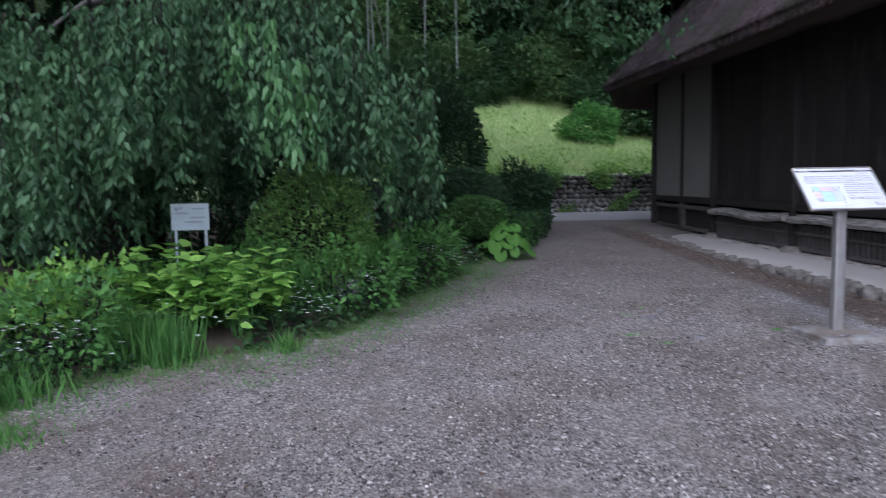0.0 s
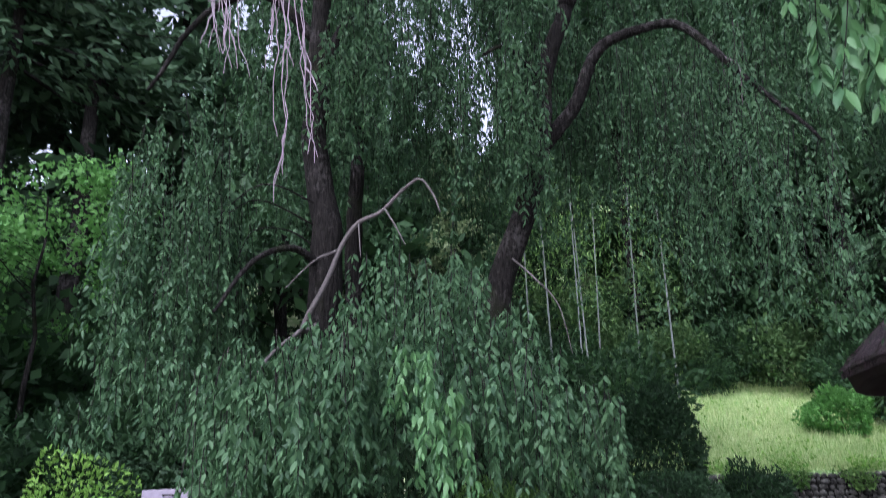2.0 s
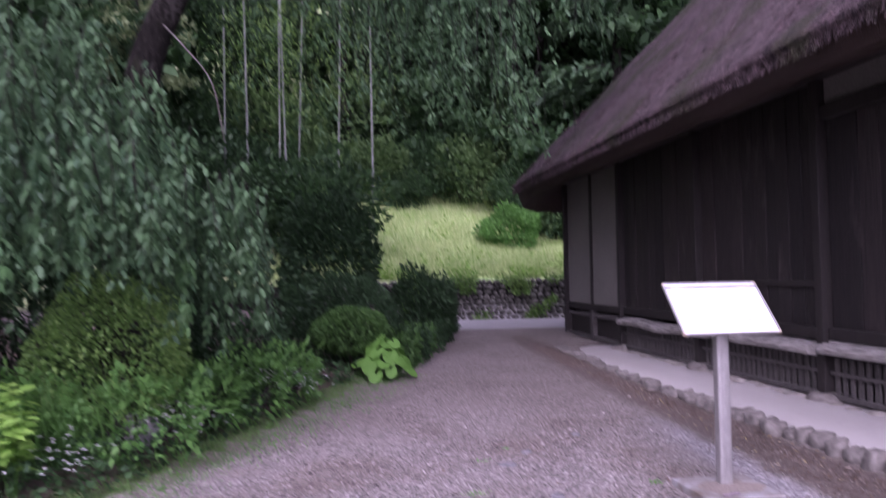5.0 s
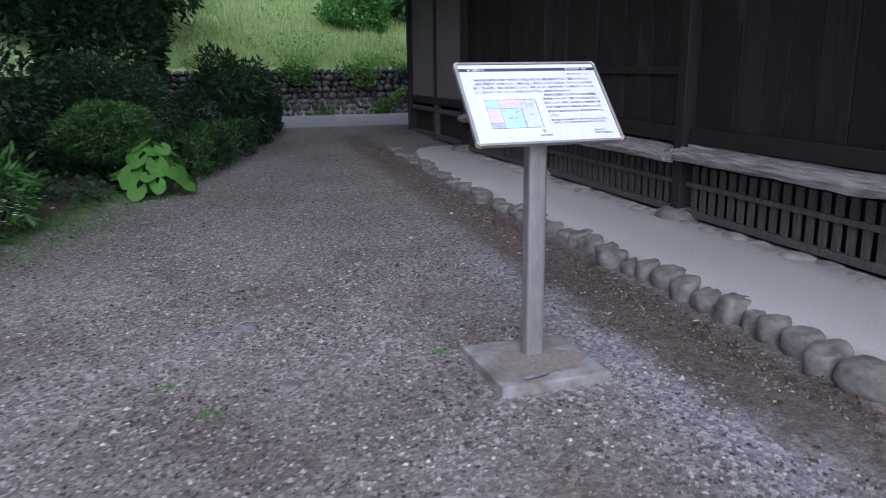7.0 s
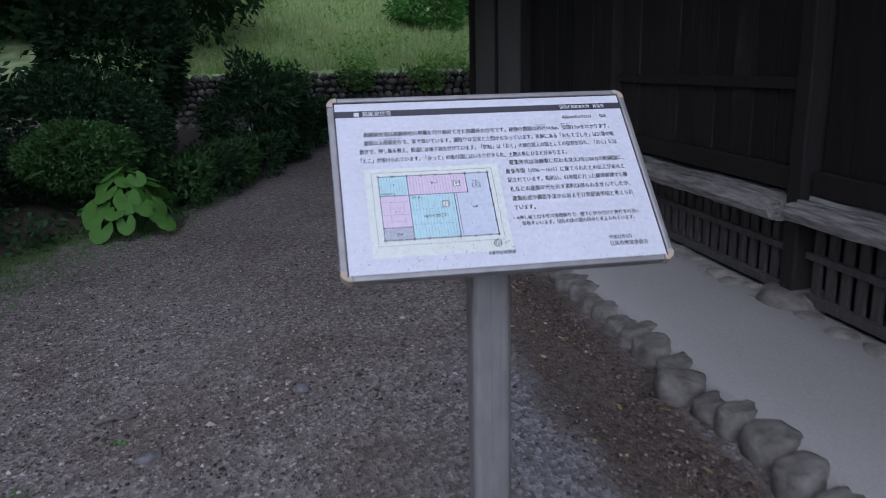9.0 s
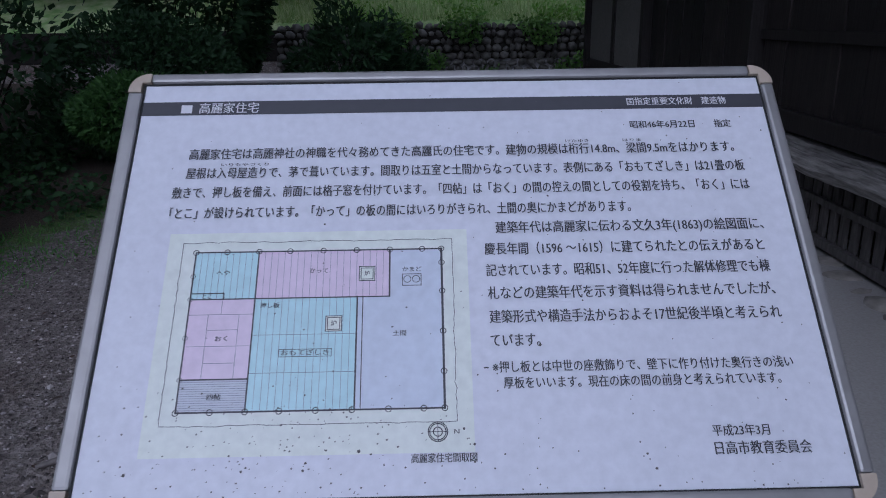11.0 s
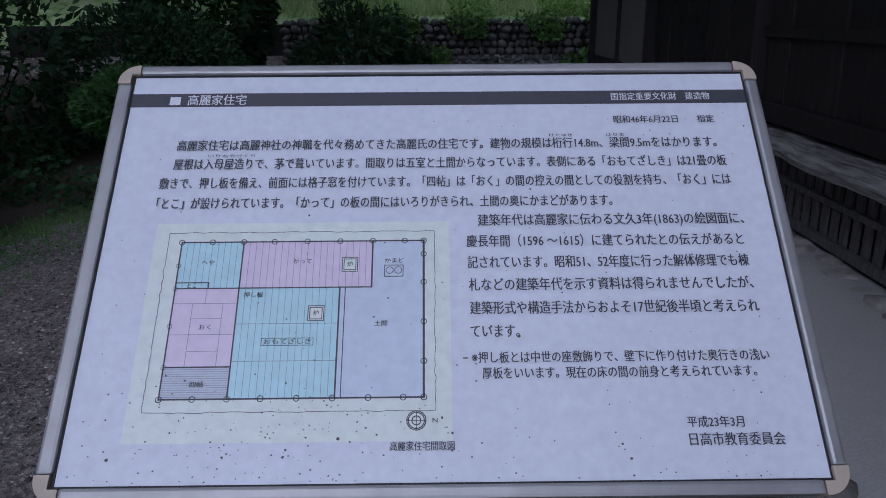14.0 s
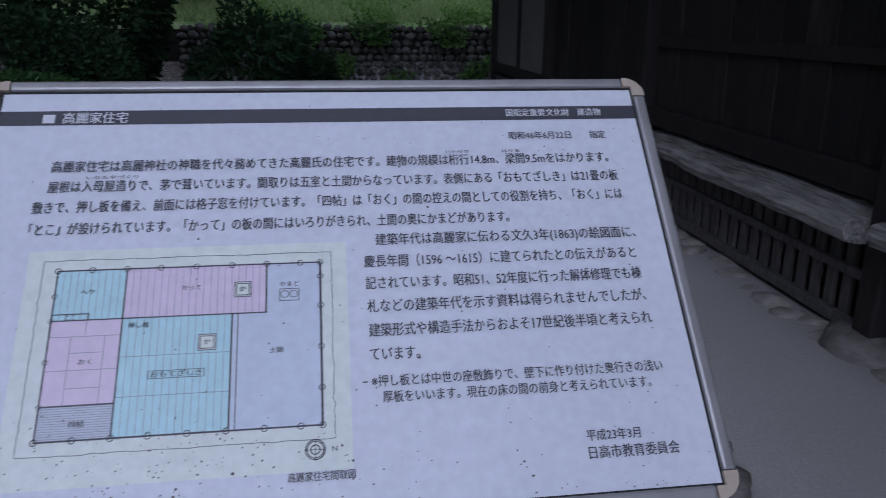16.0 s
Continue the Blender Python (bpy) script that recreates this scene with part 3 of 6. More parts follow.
# ---- earthen platform with its stone kerb ----
def build_platform():
    bm = bmesh.new()
    n = 80
    rows = []
    for i in range(n + 1):
        y = -6.0 + (11.9 + 6.0) * i / n
        edge = 1.33 + 0.05 * noise.noise((y * 1.7, 3.3, 0))
        rows.append([bm.verts.new((x, y, z + 0.006 * noise.noise((x * 3, y * 2, 0)))) for x, z in
                     ((edge, 0.02), (edge, 0.2), (edge + 0.05, 0.235), (1.6, 0.255), (2.0, 0.268), (2.62, 0.278), (2.62, 0.02))])
    for r, s in zip(rows, rows[1:]):
        for k in range(6):
            bm.faces.new((r[k], r[k + 1], s[k + 1], s[k]))
    bm.faces.new(rows[0])
    bm.faces.new(rows[-1][::-1])
    bmesh.ops.recalc_face_normals(bm, faces=bm.faces)
    for f in bm.faces:
        f.smooth = True
    ob = new("platform", mesh_of("platform", bm, EARTH))
    tagged(ob, "pale beaten earth walkway under the eaves", "pavement", kind="structure")
    kerb = thing("kerb", 1.27, 0, 0, "row of rounded field stones edging the earth walkway", "kerb", kind="structure")
    rng = np.random.default_rng(9)
    y = -5.5
    while y < 8.5:
        ln = float(rng.uniform(0.14, 0.28))
        g = land_z(1.2, y)
        top = max(0.18, g + 0.02) + 0.04 * float(rng.random())
        bm = bmesh.new()
        bmesh.ops.create_icosphere(bm, subdivisions=3, radius=1)
        seed = Vector((y * 3.1, 7, 2))
        wide = float(rng.uniform(0.09, 0.13))
        for v in bm.verts:
            c = Vector([math.copysign(abs(q) ** 0.8, q) for q in v.co])
            c *= 0.98 + 0.24 * noise.noise(c * 0.8 + seed) + 0.13 * noise.noise(c * 1.9 + seed) + 0.03 * noise.noise(c * 6 + seed)
            flat_top = min(c.z, 0.72 + 0.12 * c.x + 0.12 * noise.noise(c * 2 + seed))
            v.co = Vector((c.x * wide, c.y * ln * 0.5, flat_top * (top - g + 0.1) / 1.6))
        ob = part("stone", bm, STONE, kerb, smooth=True)
        ob.matrix_basis = pose(float(rng.normal(0.03, 0.025)), y + ln / 2, top - 0.35 * (top - g + 0.1), 0, float(rng.normal(0, 7)), float(rng.normal(0, 13)))
        y += ln * 1.04
    # flat stones set in the earth along the foot of the screens
    sill = thing("sill_stones", 2.2, 0, 0, "row of flat dark stones along the foot of the slat screens", "stones", kind="structure")
    y = -3.2
    while y < 8.0:
        ln = float(rng.uniform(0.12, 0.34))
        bm = bmesh.new()
        bmesh.ops.create_icosphere(bm, subdivisions=2, radius=1)
        seed = Vector((y * 2.3, 1, 9))
        for v in bm.verts:
            c = v.co * (1 + 0.3 * noise.noise(v.co * 1.1 + seed))
            v.co = Vector((c.x * 0.12, c.y * ln * 0.52, c.z * 0.06))
        ob = part("stone", bm, SILL, sill, smooth=True)
        ob.matrix_basis = pose(float(rng.normal(0.02, 0.03)), y + ln / 2, 0.24 + float(rng.uniform(-0.02, 0.015)), 0, 0, float(rng.normal(0, 15)))
        y += ln * float(rng.uniform(0.85, 1.05))


build_platform()

# ---- sign ----
SOIL = rough_material("dry_brown_soil", (0.15, 0.122, 0.1), (0.3, 0.262, 0.23), 45, 6.0, 0.95, 0.8, 0.004)


def build_sign():
    sign = thing("information_sign", 0.0, 0.0, 0.0, "tilted white information panel on a grey metal post", "sign", turn=0.9)
    slab = boxes((-0.305, 0.295, -0.35, 0.25, -0.1, 0.055), bevel=0.014)
    part("concrete_slab", slab, CONCRETE, sign, "weathered square concrete slab")
    soil = bmesh.new()
    hub = soil.verts.new((-0.01, -0.1, 0.066))
    rim = []
    for k in range(28):
        a = k * math.tau / 28
        w = 1 + 0.35 * noise.noise((math.cos(a) * 1.6, math.sin(a) * 1.6, 4.0)) + 0.18 * noise.noise((math.cos(a) * 5, math.sin(a) * 5, 2.0))
        rim.append(soil.verts.new((-0.01 + 0.24 * w * math.cos(a), -0.1 + 0.19 * w * math.sin(a), 0.0605)))
    for k in range(28):
        soil.faces.new((hub, rim[k], rim[(k + 1) % 28]))
    part("soil", soil, SOIL, sign, "dry brown soil spread over the slab", True)
    bm = bmesh.new()
    prof = []
    for cx, cy, a0 in ((0.031, 0.024, 0), (-0.031, 0.024, 90), (-0.031, -0.024, 180), (0.031, -0.024, 270)):
        prof += [(cx + 0.02 * math.cos(radians(a0 + 22.5 * i)), cy + 0.02 * math.sin(radians(a0 + 22.5 * i))) for i in range(5)]
    low = [bm.verts.new((x + 0.015, y + 0.01, 0.055)) for x, y in prof]
    high = [bm.verts.new((x + 0.015, y + 0.01, 1.315 + 1.05 * y)) for x, y in prof]
    for i in range(len(prof)):
        bm.faces.new((low[i], low[(i + 1) % len(prof)], high[(i + 1) % len(prof)], high[i]))
    bm.faces.new(low[::-1])
    bm.faces.new(high)
    part("post", bm, ALU, sign, smooth=False)
    part("cover_strip", boxes((0.012, 0.034, -0.0375, -0.0335, 0.06, 1.27), bevel=0.0012), ALU, sign)
    return sign


sign = build_sign()

# ---- stone retaining wall ----
def build_stone_wall():
    wall = tagged(new("stone_wall", mesh_of("stone_wall", boxes((-9, 9, 15.09, 15.4, 0.3, 1.48)), WALL_GAP)), "low dry wall of dark rounded stones with ivy", "wall", kind="structure")
    rng = np.random.default_rng(21)
    kinds = []
    for s in range(6):
        bm = bmesh.new()
        bmesh.ops.create_icosphere(bm, subdivisions=1, radius=1)
        for v in bm.verts:
            v.co *= 1 + 0.3 * noise.noise(v.co * 1.3 + Vector((s * 5.0, 0, 0)))
        kinds.append(mesh_of("stone", bm, WALL_STONE, True))
    z = 0.42
    while z < 1.47:
        h = float(rng.uniform(0.11, 0.16))
        x = -3.4 + float(rng.uniform(0, 0.1))
        while x < 4.6:
            w = float(rng.uniform(0.09, 0.26))
            ob = new("stone", kinds[int(rng.integers(6))])
            ob.parent = wall
            ob.matrix_basis = pose(x + w / 2, 15.05 + 0.08 * (z - 0.4) + float(rng.normal(0, 0.015)), z + h / 2 + float(rng.normal(0, 0.01)), float(rng.normal(0, 12)), float(rng.normal(0, 12)), float(rng.normal(0, 15))) @ Matrix.Diagonal((w * 0.54, 0.12, h * float(rng.uniform(0.42, 0.72)), 1))
            x += w
        z += h


build_stone_wall()

# ---- plants ----


def lump_points(rng, n, c, r, rough=0.2, shell=0.35, freq=1.6):
    """Points near the surface of an uneven ellipsoid, and the ways out of it."""
    d = rng.normal(0, 1, (n, 3))
    d /= np.linalg.norm(d, axis=1, keepdims=True)
    amp = np.array([1 + rough * noise.noise((Vector(v) * freq + Vector(c)).to_tuple()) for v in d.tolist()])
    depth = 1 - shell * rng.random(n) ** 2
    p = d * (amp * depth)[:, None] * np.array(r) + np.array(c)
    return p, d


def bush(name, label, x, y, r, n, leaf, mat, seed, category="shrub", base=None, rough=0.25, aspect=0.5, shape="card", droop=0.0, shell=0.35):
    """A shrub: stems and an uneven shell of leaves."""
    rng = np.random.default_rng(seed)
    z = land_z(x, y)
    ob = thing(name, x, y, z - 0.03, label, category)
    bm = bmesh.new()
    hub = r[2] * (0.9 if base is None else base)
    for i in range(6):
        a = rng.uniform(0, math.tau)
        tip = (r[0] * 0.6 * math.cos(a), r[1] * 0.6 * math.sin(a), hub + r[2] * float(rng.uniform(-0.3, 0.5)))
        tube(bm, wander((0.05 * math.cos(a), 0.05 * math.sin(a), 0), tip, 4, 0.03, rng), np.linspace(0.022, 0.006, 5), 5)
    part("stem", bm, BARK, ob)
    p, d = lump_points(rng, n, (0, 0, hub), r, rough, shell)
    keep = p[:, 2] > 0.04
    p, d = p[keep], d[keep]
    along = d + rng.normal(0, 0.7, p.shape) + np.array([0, 0, -droop])
    size = leaf * rng.uniform(0.6, 1.25, len(p))
    leaves("foliage", ob, p, along, size, size * aspect, mat, rng, shape=shape)
    return ob


def strands(rng, tops, lengths, pitch, drift=0.12, droop=1.25):
    """Leaf places along hanging twigs: rows of places and directions, and the twigs' own lines."""
    at, along, lines = [], [], []
    for top, ln in zip(tops, lengths):
        steps = max(4, int(ln / 0.16))
        p = np.array(top, float)
        v = np.array([rng.normal(0, drift), rng.normal(0, drift), -1.0])
        line = [p.copy()]
        for _ in range(steps):
            v[:2] += rng.normal(0, 0.05, 2)
            v[:2] *= 0.92
            p = p + v / np.linalg.norm(v) * (ln / steps)
            line.append(p.copy())
        line = np.array(line)
        lines.append(line)
        m = max(3, int(ln / pitch))
        tiers = max(2, int(ln / 0.2))
        f = np.clip((rng.integers(tiers, size=m) + rng.random() + rng.normal(0, 0.26, m)) / tiers, 0, 0.999) * (len(line) - 1)
        i = np.minimum(f.astype(int), len(line) - 2)
        q = line[i] + (line[i + 1] - line[i]) * (f - i)[:, None]
        out = rng.normal(0, 1, (m, 3)) * np.array([1, 1, 0.35])
        out /= np.linalg.norm(out, axis=1, keepdims=True)
        at.append(q + out * 0.015)
        along.append(out * 0.85 + np.array([0, 0, -droop]))
    return np.concatenate(at), np.concatenate(along), lines


def twig_mesh(name, lines, radius, mat, parent, label=""):
    bm = bmesh.new()
    for line in lines:
        pts = line[::2] if 6 < len(line) and radius < 0.007 else line
        tube(bm, [tuple(p) for p in pts], np.linspace(radius, radius * 0.35, len(pts)), 3)
    return tagged(part(name, bm, mat, parent, label), kind="stuff")


def forest_tree(name, label, height, spread_r, n, leaf, mat, seed, bare=0.35, trunk_r=0.18, conifer=False):
    """A tree at the origin: tapered trunk, limbs, and a crown of many leaf clumps."""
    rng = np.random.default_rng(seed)
    ob = thing(name, 0, 0, 0, label, "tree")
    bm = bmesh.new()
    trunk = wander((0, 0, -0.4), (rng.normal(0, 0.25), rng.normal(0, 0.25), height * 0.93), 8, 0.1, rng)
    tube(bm, trunk, np.linspace(trunk_r, trunk_r * 0.18, 9), 8)
    at, along = [], []
    count = 40 if conifer else 26
    for i in range(count):
        f = bare + (0.97 - bare) * (i + rng.random()) / count
        base = Vector(trunk[0]).lerp(Vector(trunk[-1]), f)
        a = rng.uniform(0, math.tau)
        if conifer:
            reach = spread_r * (1.05 - f) / (1.05 - bare) * rng.uniform(0.7, 1.1) + 0.3
            tip = base + Vector((math.cos(a) * reach, math.sin(a) * reach, -0.25 * reach))
        else:
            reach = spread_r * math.sin(min(1, (1.08 - f) / (1.08 - bare) * 1.25) * math.pi / 2) * rng.uniform(0.55, 1.1)
            tip = base + Vector((math.cos(a) * reach, math.sin(a) * reach, reach * rng.uniform(0.1, 0.6)))
        limb = wander(base, tip, 3, 0.08, rng)
        tube(bm, limb, np.linspace(trunk_r * 0.35 * (1.1 - f), 0.012, 4), 4)
        m = n // count
        if conifer:
            k = rng.random(m) ** 0.7
            c = np.array(base)[None] * (1 - k)[:, None] + np.array(tip)[None] * k[:, None]
            p = c + rng.normal(0, 1, (m, 3)) * np.array([0.28, 0.28, 0.12]) * spread_r * 0.35
            d = np.array([math.cos(a), math.sin(a), -0.5]) + rng.normal(0, 0.5, (m, 3))
        else:
            subs = rng.normal(0, spread_r * 0.22, (5, 3)) * np.array([1, 1, 0.6]) + np.array(tip)
            p = subs[rng.integers(5, size=m)] + rng.normal(0, spread_r * 0.1, (m, 3)) * np.array([1, 1, 0.55])
            d = rng.normal(0, 1, (m, 3)) + np.array([0, 0, -0.3])
        at.append(p)
        along.append(d)
    part("trunk", bm, BARK, ob)
    at, along = np.concatenate(at), np.concatenate(along)
    size = leaf * rng.uniform(0.6, 1.3, len(at))
    leaves("crown", ob, at, along, size, size * (0.35 if conifer else 0.55), mat, rng)
    return ob


def plant_all(kinds, places, seed):
    rng = np.random.default_rng(seed)
    for i, (x, y, s) in enumerate(places):
        ob = kinds[i % len(kinds)]
        m = pose(x, y, land_z(x, y), 0, 0, float(rng.uniform(0, 360))) @ Matrix.Scale(s, 4)
        if i < len(kinds):
            ob.matrix_basis = m
        else:
            c = copy_thing(ob, Matrix.Identity(4))
            c.matrix_basis = m



# far forest on the hill and to the west
broad = [forest_tree("forest_tree", "tall leafy green forest tree on the hillside", 15, 3.8, 6200, 0.42, FOREST, 50 + i, 0.08, 0.2) for i in range(3)]
firs = [forest_tree("conifer", "tall dark conifer with drooping sprays", 21, 3.0, 5200, 0.54, NEEDLE, 70 + i, 0.32, 0.24, True) for i in range(2)]
rng = np.random.default_rng(5)
spots = []
for y in (25, 30, 36, 43):
    for x in np.arange(-26, 26, 4.0):
        spots.append((float(x + rng.normal(0, 0.9)), float(y + rng.normal(0, 1.2)), float(rng.uniform(0.8, 1.25))))
west = []
for y in (-8, -3, 3, 8, 13, 18):
    for x in (-22.5, -27, -32):
        west.append((float(x + rng.normal(0, 0.9)), float(y + rng.normal(0, 1.5)), float(rng.uniform(1.0, 1.4))))
spots += [(-15.0, 17.0, 1.3), (-12.0, 20.5, 1.3), (-17.5, 14.0, 1.35), (-9.5, 22.0, 1.25), (-13.5, 23.5, 1.4), (7.5, 21.0, 1.0), (10.5, 23.0, 1.1), (5.0, 23.5, 1.0), (3.6, 26.5, 1.55), (7.0, 26.0, 1.6), (1.2, 28.5, 1.5), (10.0, 27.0, 1.6)]
# the wood stands tall, lowered behind the weeping trees to fit the camera's view
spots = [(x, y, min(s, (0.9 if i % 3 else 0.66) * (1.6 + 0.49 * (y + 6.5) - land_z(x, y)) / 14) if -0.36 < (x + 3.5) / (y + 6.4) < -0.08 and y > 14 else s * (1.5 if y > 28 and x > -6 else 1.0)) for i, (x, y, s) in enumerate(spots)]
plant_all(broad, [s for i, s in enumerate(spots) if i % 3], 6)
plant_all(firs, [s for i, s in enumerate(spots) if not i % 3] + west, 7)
under = [bush("undergrowth", "dense green hillside undergrowth", 0, 0, (2.0, 1.6, 1.5), 3800, 0.24, m, 90 + i, rough=0.6, aspect=0.5, shell=0.5) for i, m in enumerate((FOREST, SHRUB, FOREST))]
spots = [(-19 + 2.6 * i + float(rng.normal(0, 0.5)), 20.8 + float(rng.normal(0, 0.7)) + (4.4 if -4 < -19 + 2.6 * i < 3 else -0.6), float(rng.uniform(0.8, 1.3))) for i in range(14)]
spots += [(-18 + 2.4 * i, 17.2 + float(rng.normal(0, 0.5)), float(rng.uniform(0.9, 1.3))) for i in range(7)]
spots += [(-13.5 - 2.2 * (i % 2), -4 + 2.4 * i, float(rng.uniform(0.9, 1.4))) for i in range(9)]
spots += [(-18.5, -6 + 2.6 * i, 1.9) for i in range(9)]
spots += [(-22.0, -5 + 2.6 * i, 2.3) for i in range(9)]
plant_all(under, spots, 8)
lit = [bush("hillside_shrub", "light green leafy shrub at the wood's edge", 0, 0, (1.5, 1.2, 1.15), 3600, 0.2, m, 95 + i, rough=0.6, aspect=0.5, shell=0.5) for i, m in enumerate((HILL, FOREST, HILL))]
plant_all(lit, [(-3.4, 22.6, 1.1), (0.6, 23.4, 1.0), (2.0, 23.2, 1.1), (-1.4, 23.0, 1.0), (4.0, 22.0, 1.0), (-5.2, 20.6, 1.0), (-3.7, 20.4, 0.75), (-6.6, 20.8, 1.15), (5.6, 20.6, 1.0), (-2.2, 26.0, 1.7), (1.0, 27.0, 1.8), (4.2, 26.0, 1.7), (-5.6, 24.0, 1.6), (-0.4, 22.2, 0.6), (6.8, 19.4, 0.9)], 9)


# pale bamboo culms
def bamboo(seed):
    rng = np.random.default_rng(seed)
    ob = thing("bamboo", 0, 0, 0, "slender pale bamboo culm in the grove", "bamboo", "bamboo on the hillside")
    bm = bmesh.new()
    pts = [(0.006 * i * (1 if seed % 2 else -0.6), 0.012 * i, 0.45 * i - 0.3) for i in range(20)]
    rad = np.linspace(0.036, 0.022, 20)
    tube(bm, pts, rad, 7)
    for p, r in zip(pts[1:], rad[1:]):
        tube(bm, [(p[0], p[1], p[2] - 0.012), (p[0], p[1], p[2] + 0.012)], [r * 1.15, r * 1.15], 7)
    part("culm", bm, BAMBOO, ob)
    at = np.array(pts)[rng.integers(11, 20, 500)] + rng.normal(0, 0.5, (500, 3))
    leaves("foliage", ob, at, rng.normal(0, 1, (500, 3)) + np.array([0, 0, -0.8]), 0.2, 0.035, BOX, rng)
    return ob


BAMBOO = rough_material("bamboo_culm", (0.1, 0.115, 0.1), (0.27, 0.3, 0.265), 12, 2.0, 0.5, 0.1, 0.002)
culms = [bamboo(1), bamboo(2)]
plant_all(culms, [(-4.75, 19.0, 1.0), (-4.5, 19.2, 1.05), (-4.22, 18.9, 0.95), (-2.93, 19.0, 1.0), (-1.75, 19.1, 1.1), (-6.5, 19.4, 1.1), (-5.7, 19.0, 1.2)], 3)


# ---- the two weeping trees ----
def limbs(parent, name, mat, specs, sides=10, label=""):
    for pts, r0, r1 in specs:
        bm = bmesh.new()
        fine = []
        pts = [Vector(p) for p in pts]
        ends = [pts[0] * 2 - pts[1]] + pts + [pts[-1] * 2 - pts[-2]]
        for o, a, c, e in zip(ends, ends[1:], ends[2:], ends[3:]):
            for k in range(5):
                f = k / 5
                q = 0.5 * (2 * a + (c - o) * f + (2 * o - 5 * a + 4 * c - e) * f * f + (3 * a - o - 3 * c + e) * f ** 3)
                fine.append(q + Vector(noise.noise_vector(q * 1.7)) * min(0.05, r0 * 0.35))
        fine.append(pts[-1])
        tube(bm, fine, np.linspace(r0, r1, len(fine)), sides)
        part(name, bm, mat, parent, label, True)


def plume_leaves(rng, tops, bottoms, per, pitch, spread_r, droop):
    """Bundles of hanging twigs: each bundle is fullest in its middle and ends in points."""
    ts, ls = [], []
    for top, zb in zip(tops, bottoms):
        for _ in range(per):
            o = rng.normal(0, spread_r, 3) * np.array([1, 1, 0.8])
            t = np.array(top) + o
            ln = max(0.35, (t[2] - zb) * rng.uniform(0.55, 1.0))
            ts.append(t)
            ls.append(ln)
    return strands(rng, ts, ls, pitch, 0.12, droop)


def umbrella(rng, apex, rx, ry, fall, zb, n, start=0.15, power=1.4):
    tops, bottoms = [], []
    for _ in range(n):
        a, f = rng.uniform(0, math.tau), math.sqrt(rng.uniform(start, 1))
        tops.append((apex[0] + rx * f * math.cos(a), apex[1] + ry * f * math.sin(a), apex[2] - fall * f ** power + rng.normal(0, 0.12)))
        bottoms.append(zb + abs(rng.normal(0, 0.35)))
    return tops, bottoms


def curtain(parent, seed, tops, bottoms, per=5, pitch=0.026, spread_r=0.13, leaf=0.108, mat=None, label="", twigs=True, shape="slim", droop=1.25, aspect=0.38):
    rng = np.random.default_rng(seed)
    at, along, lines = plume_leaves(rng, tops, bottoms, per, pitch, spread_r, droop)
    size = leaf * rng.uniform(0.65, 1.2, len(at))
    leaves("hanging_foliage", parent, at, along, size, size * aspect, mat or CHERRY, rng, shape=shape, roll=0.8, label=label)
    if twigs:
        twig_mesh("hanging_twig", lines[::2], 0.006, BARK, parent)


tree_a = thing("weeping_tree", 0, 0, 0, "large weeping tree with long leafy branches hanging to the ground", "tree")
limbs(tree_a, "trunk", BARK, [([(-7.75, 3.5, 0.0), (-7.72, 3.45, 2.4), (-7.7, 3.4, 4.84), (-7.7, 3.4, 5.5), (-7.9, 3.4, 6.7), (-7.9, 3.4, 7.7), (-7.86, 3.4, 9.3), (-7.87, 3.45, 10.8), (-7.7, 3.6, 13.0)], 0.29, 0.1)], 14)
limbs(tree_a, "stem", BARK, [([(-7.85, 5.0, 0.0), (-7.82, 5.0, 3.0), (-7.82, 5.0, 5.86), (-7.77, 5.0, 7.1), (-7.75, 5.0, 8.1), (-7.6, 5.1, 10.0)], 0.19, 0.07)])
limbs(tree_a, "limb", BARK, [
    ([(-7.9, 3.4, 9.0), (-7.65, 3.4, 10.0), (-7.2, 3.3, 10.8), (-6.4, 3.1, 11.6)], 0.13, 0.04),
    ([(-7.88, 3.4, 7.9), (-7.3, 3.4, 9.0), (-6.6, 3.4, 9.6), (-5.8, 3.4, 9.85), (-5.2, 3.3, 9.6)], 0.11, 0.03),
    ([(-7.9, 3.4, 8.6), (-8.7, 3.1, 9.4), (-9.6, 2.8, 9.0), (-10.3, 2.5, 7.6)], 0.1, 0.03),
    ([(-7.87, 3.4, 10.2), (-7.2, 1.5, 10.2), (-6.4, -1.0, 8.6), (-6.1, -2.2, 7.2)], 0.1, 0.03),
    ([(-7.7, 3.4, 4.7), (-7.9, 2.8, 4.9), (-8.2, 2.2, 4.6), (-8.4, 1.6, 3.8)], 0.07, 0.02)])
limbs(tree_a, "bare_branch", GREY_TWIG, [
    ([(-7.72, 3.3, 3.9), (-7.75, 2.8, 3.75), (-7.4, 2.7, 4.32), (-7.17, 2.7, 4.85), (-6.93, 2.7, 5.15), (-6.61, 2.7, 5.28), (-6.28, 2.7, 5.57), (-6.05, 2.7, 5.7), (-5.88, 2.7, 5.48), (-5.77, 2.7, 5.19)], 0.045, 0.012),
    ([(-6.93, 2.7, 5.15), (-6.86, 2.55, 4.9), (-6.82, 2.5, 4.6)], 0.014, 0.006),
    ([(-6.55, 2.7, 5.32), (-6.35, 2.55, 5.0), (-6.2, 2.5, 4.7)], 0.016, 0.006),
    ([(-7.2, 2.7, 4.8), (-7.5, 2.5, 4.6), (-7.8, 2.3, 4.2)], 0.018, 0.006),
    ([(-7.75, 2.8, 3.75), (-8.0, 2.3, 3.3), (-8.2, 2.0, 2.7)], 0.03, 0.01)], 7, "bare grey arching branch")
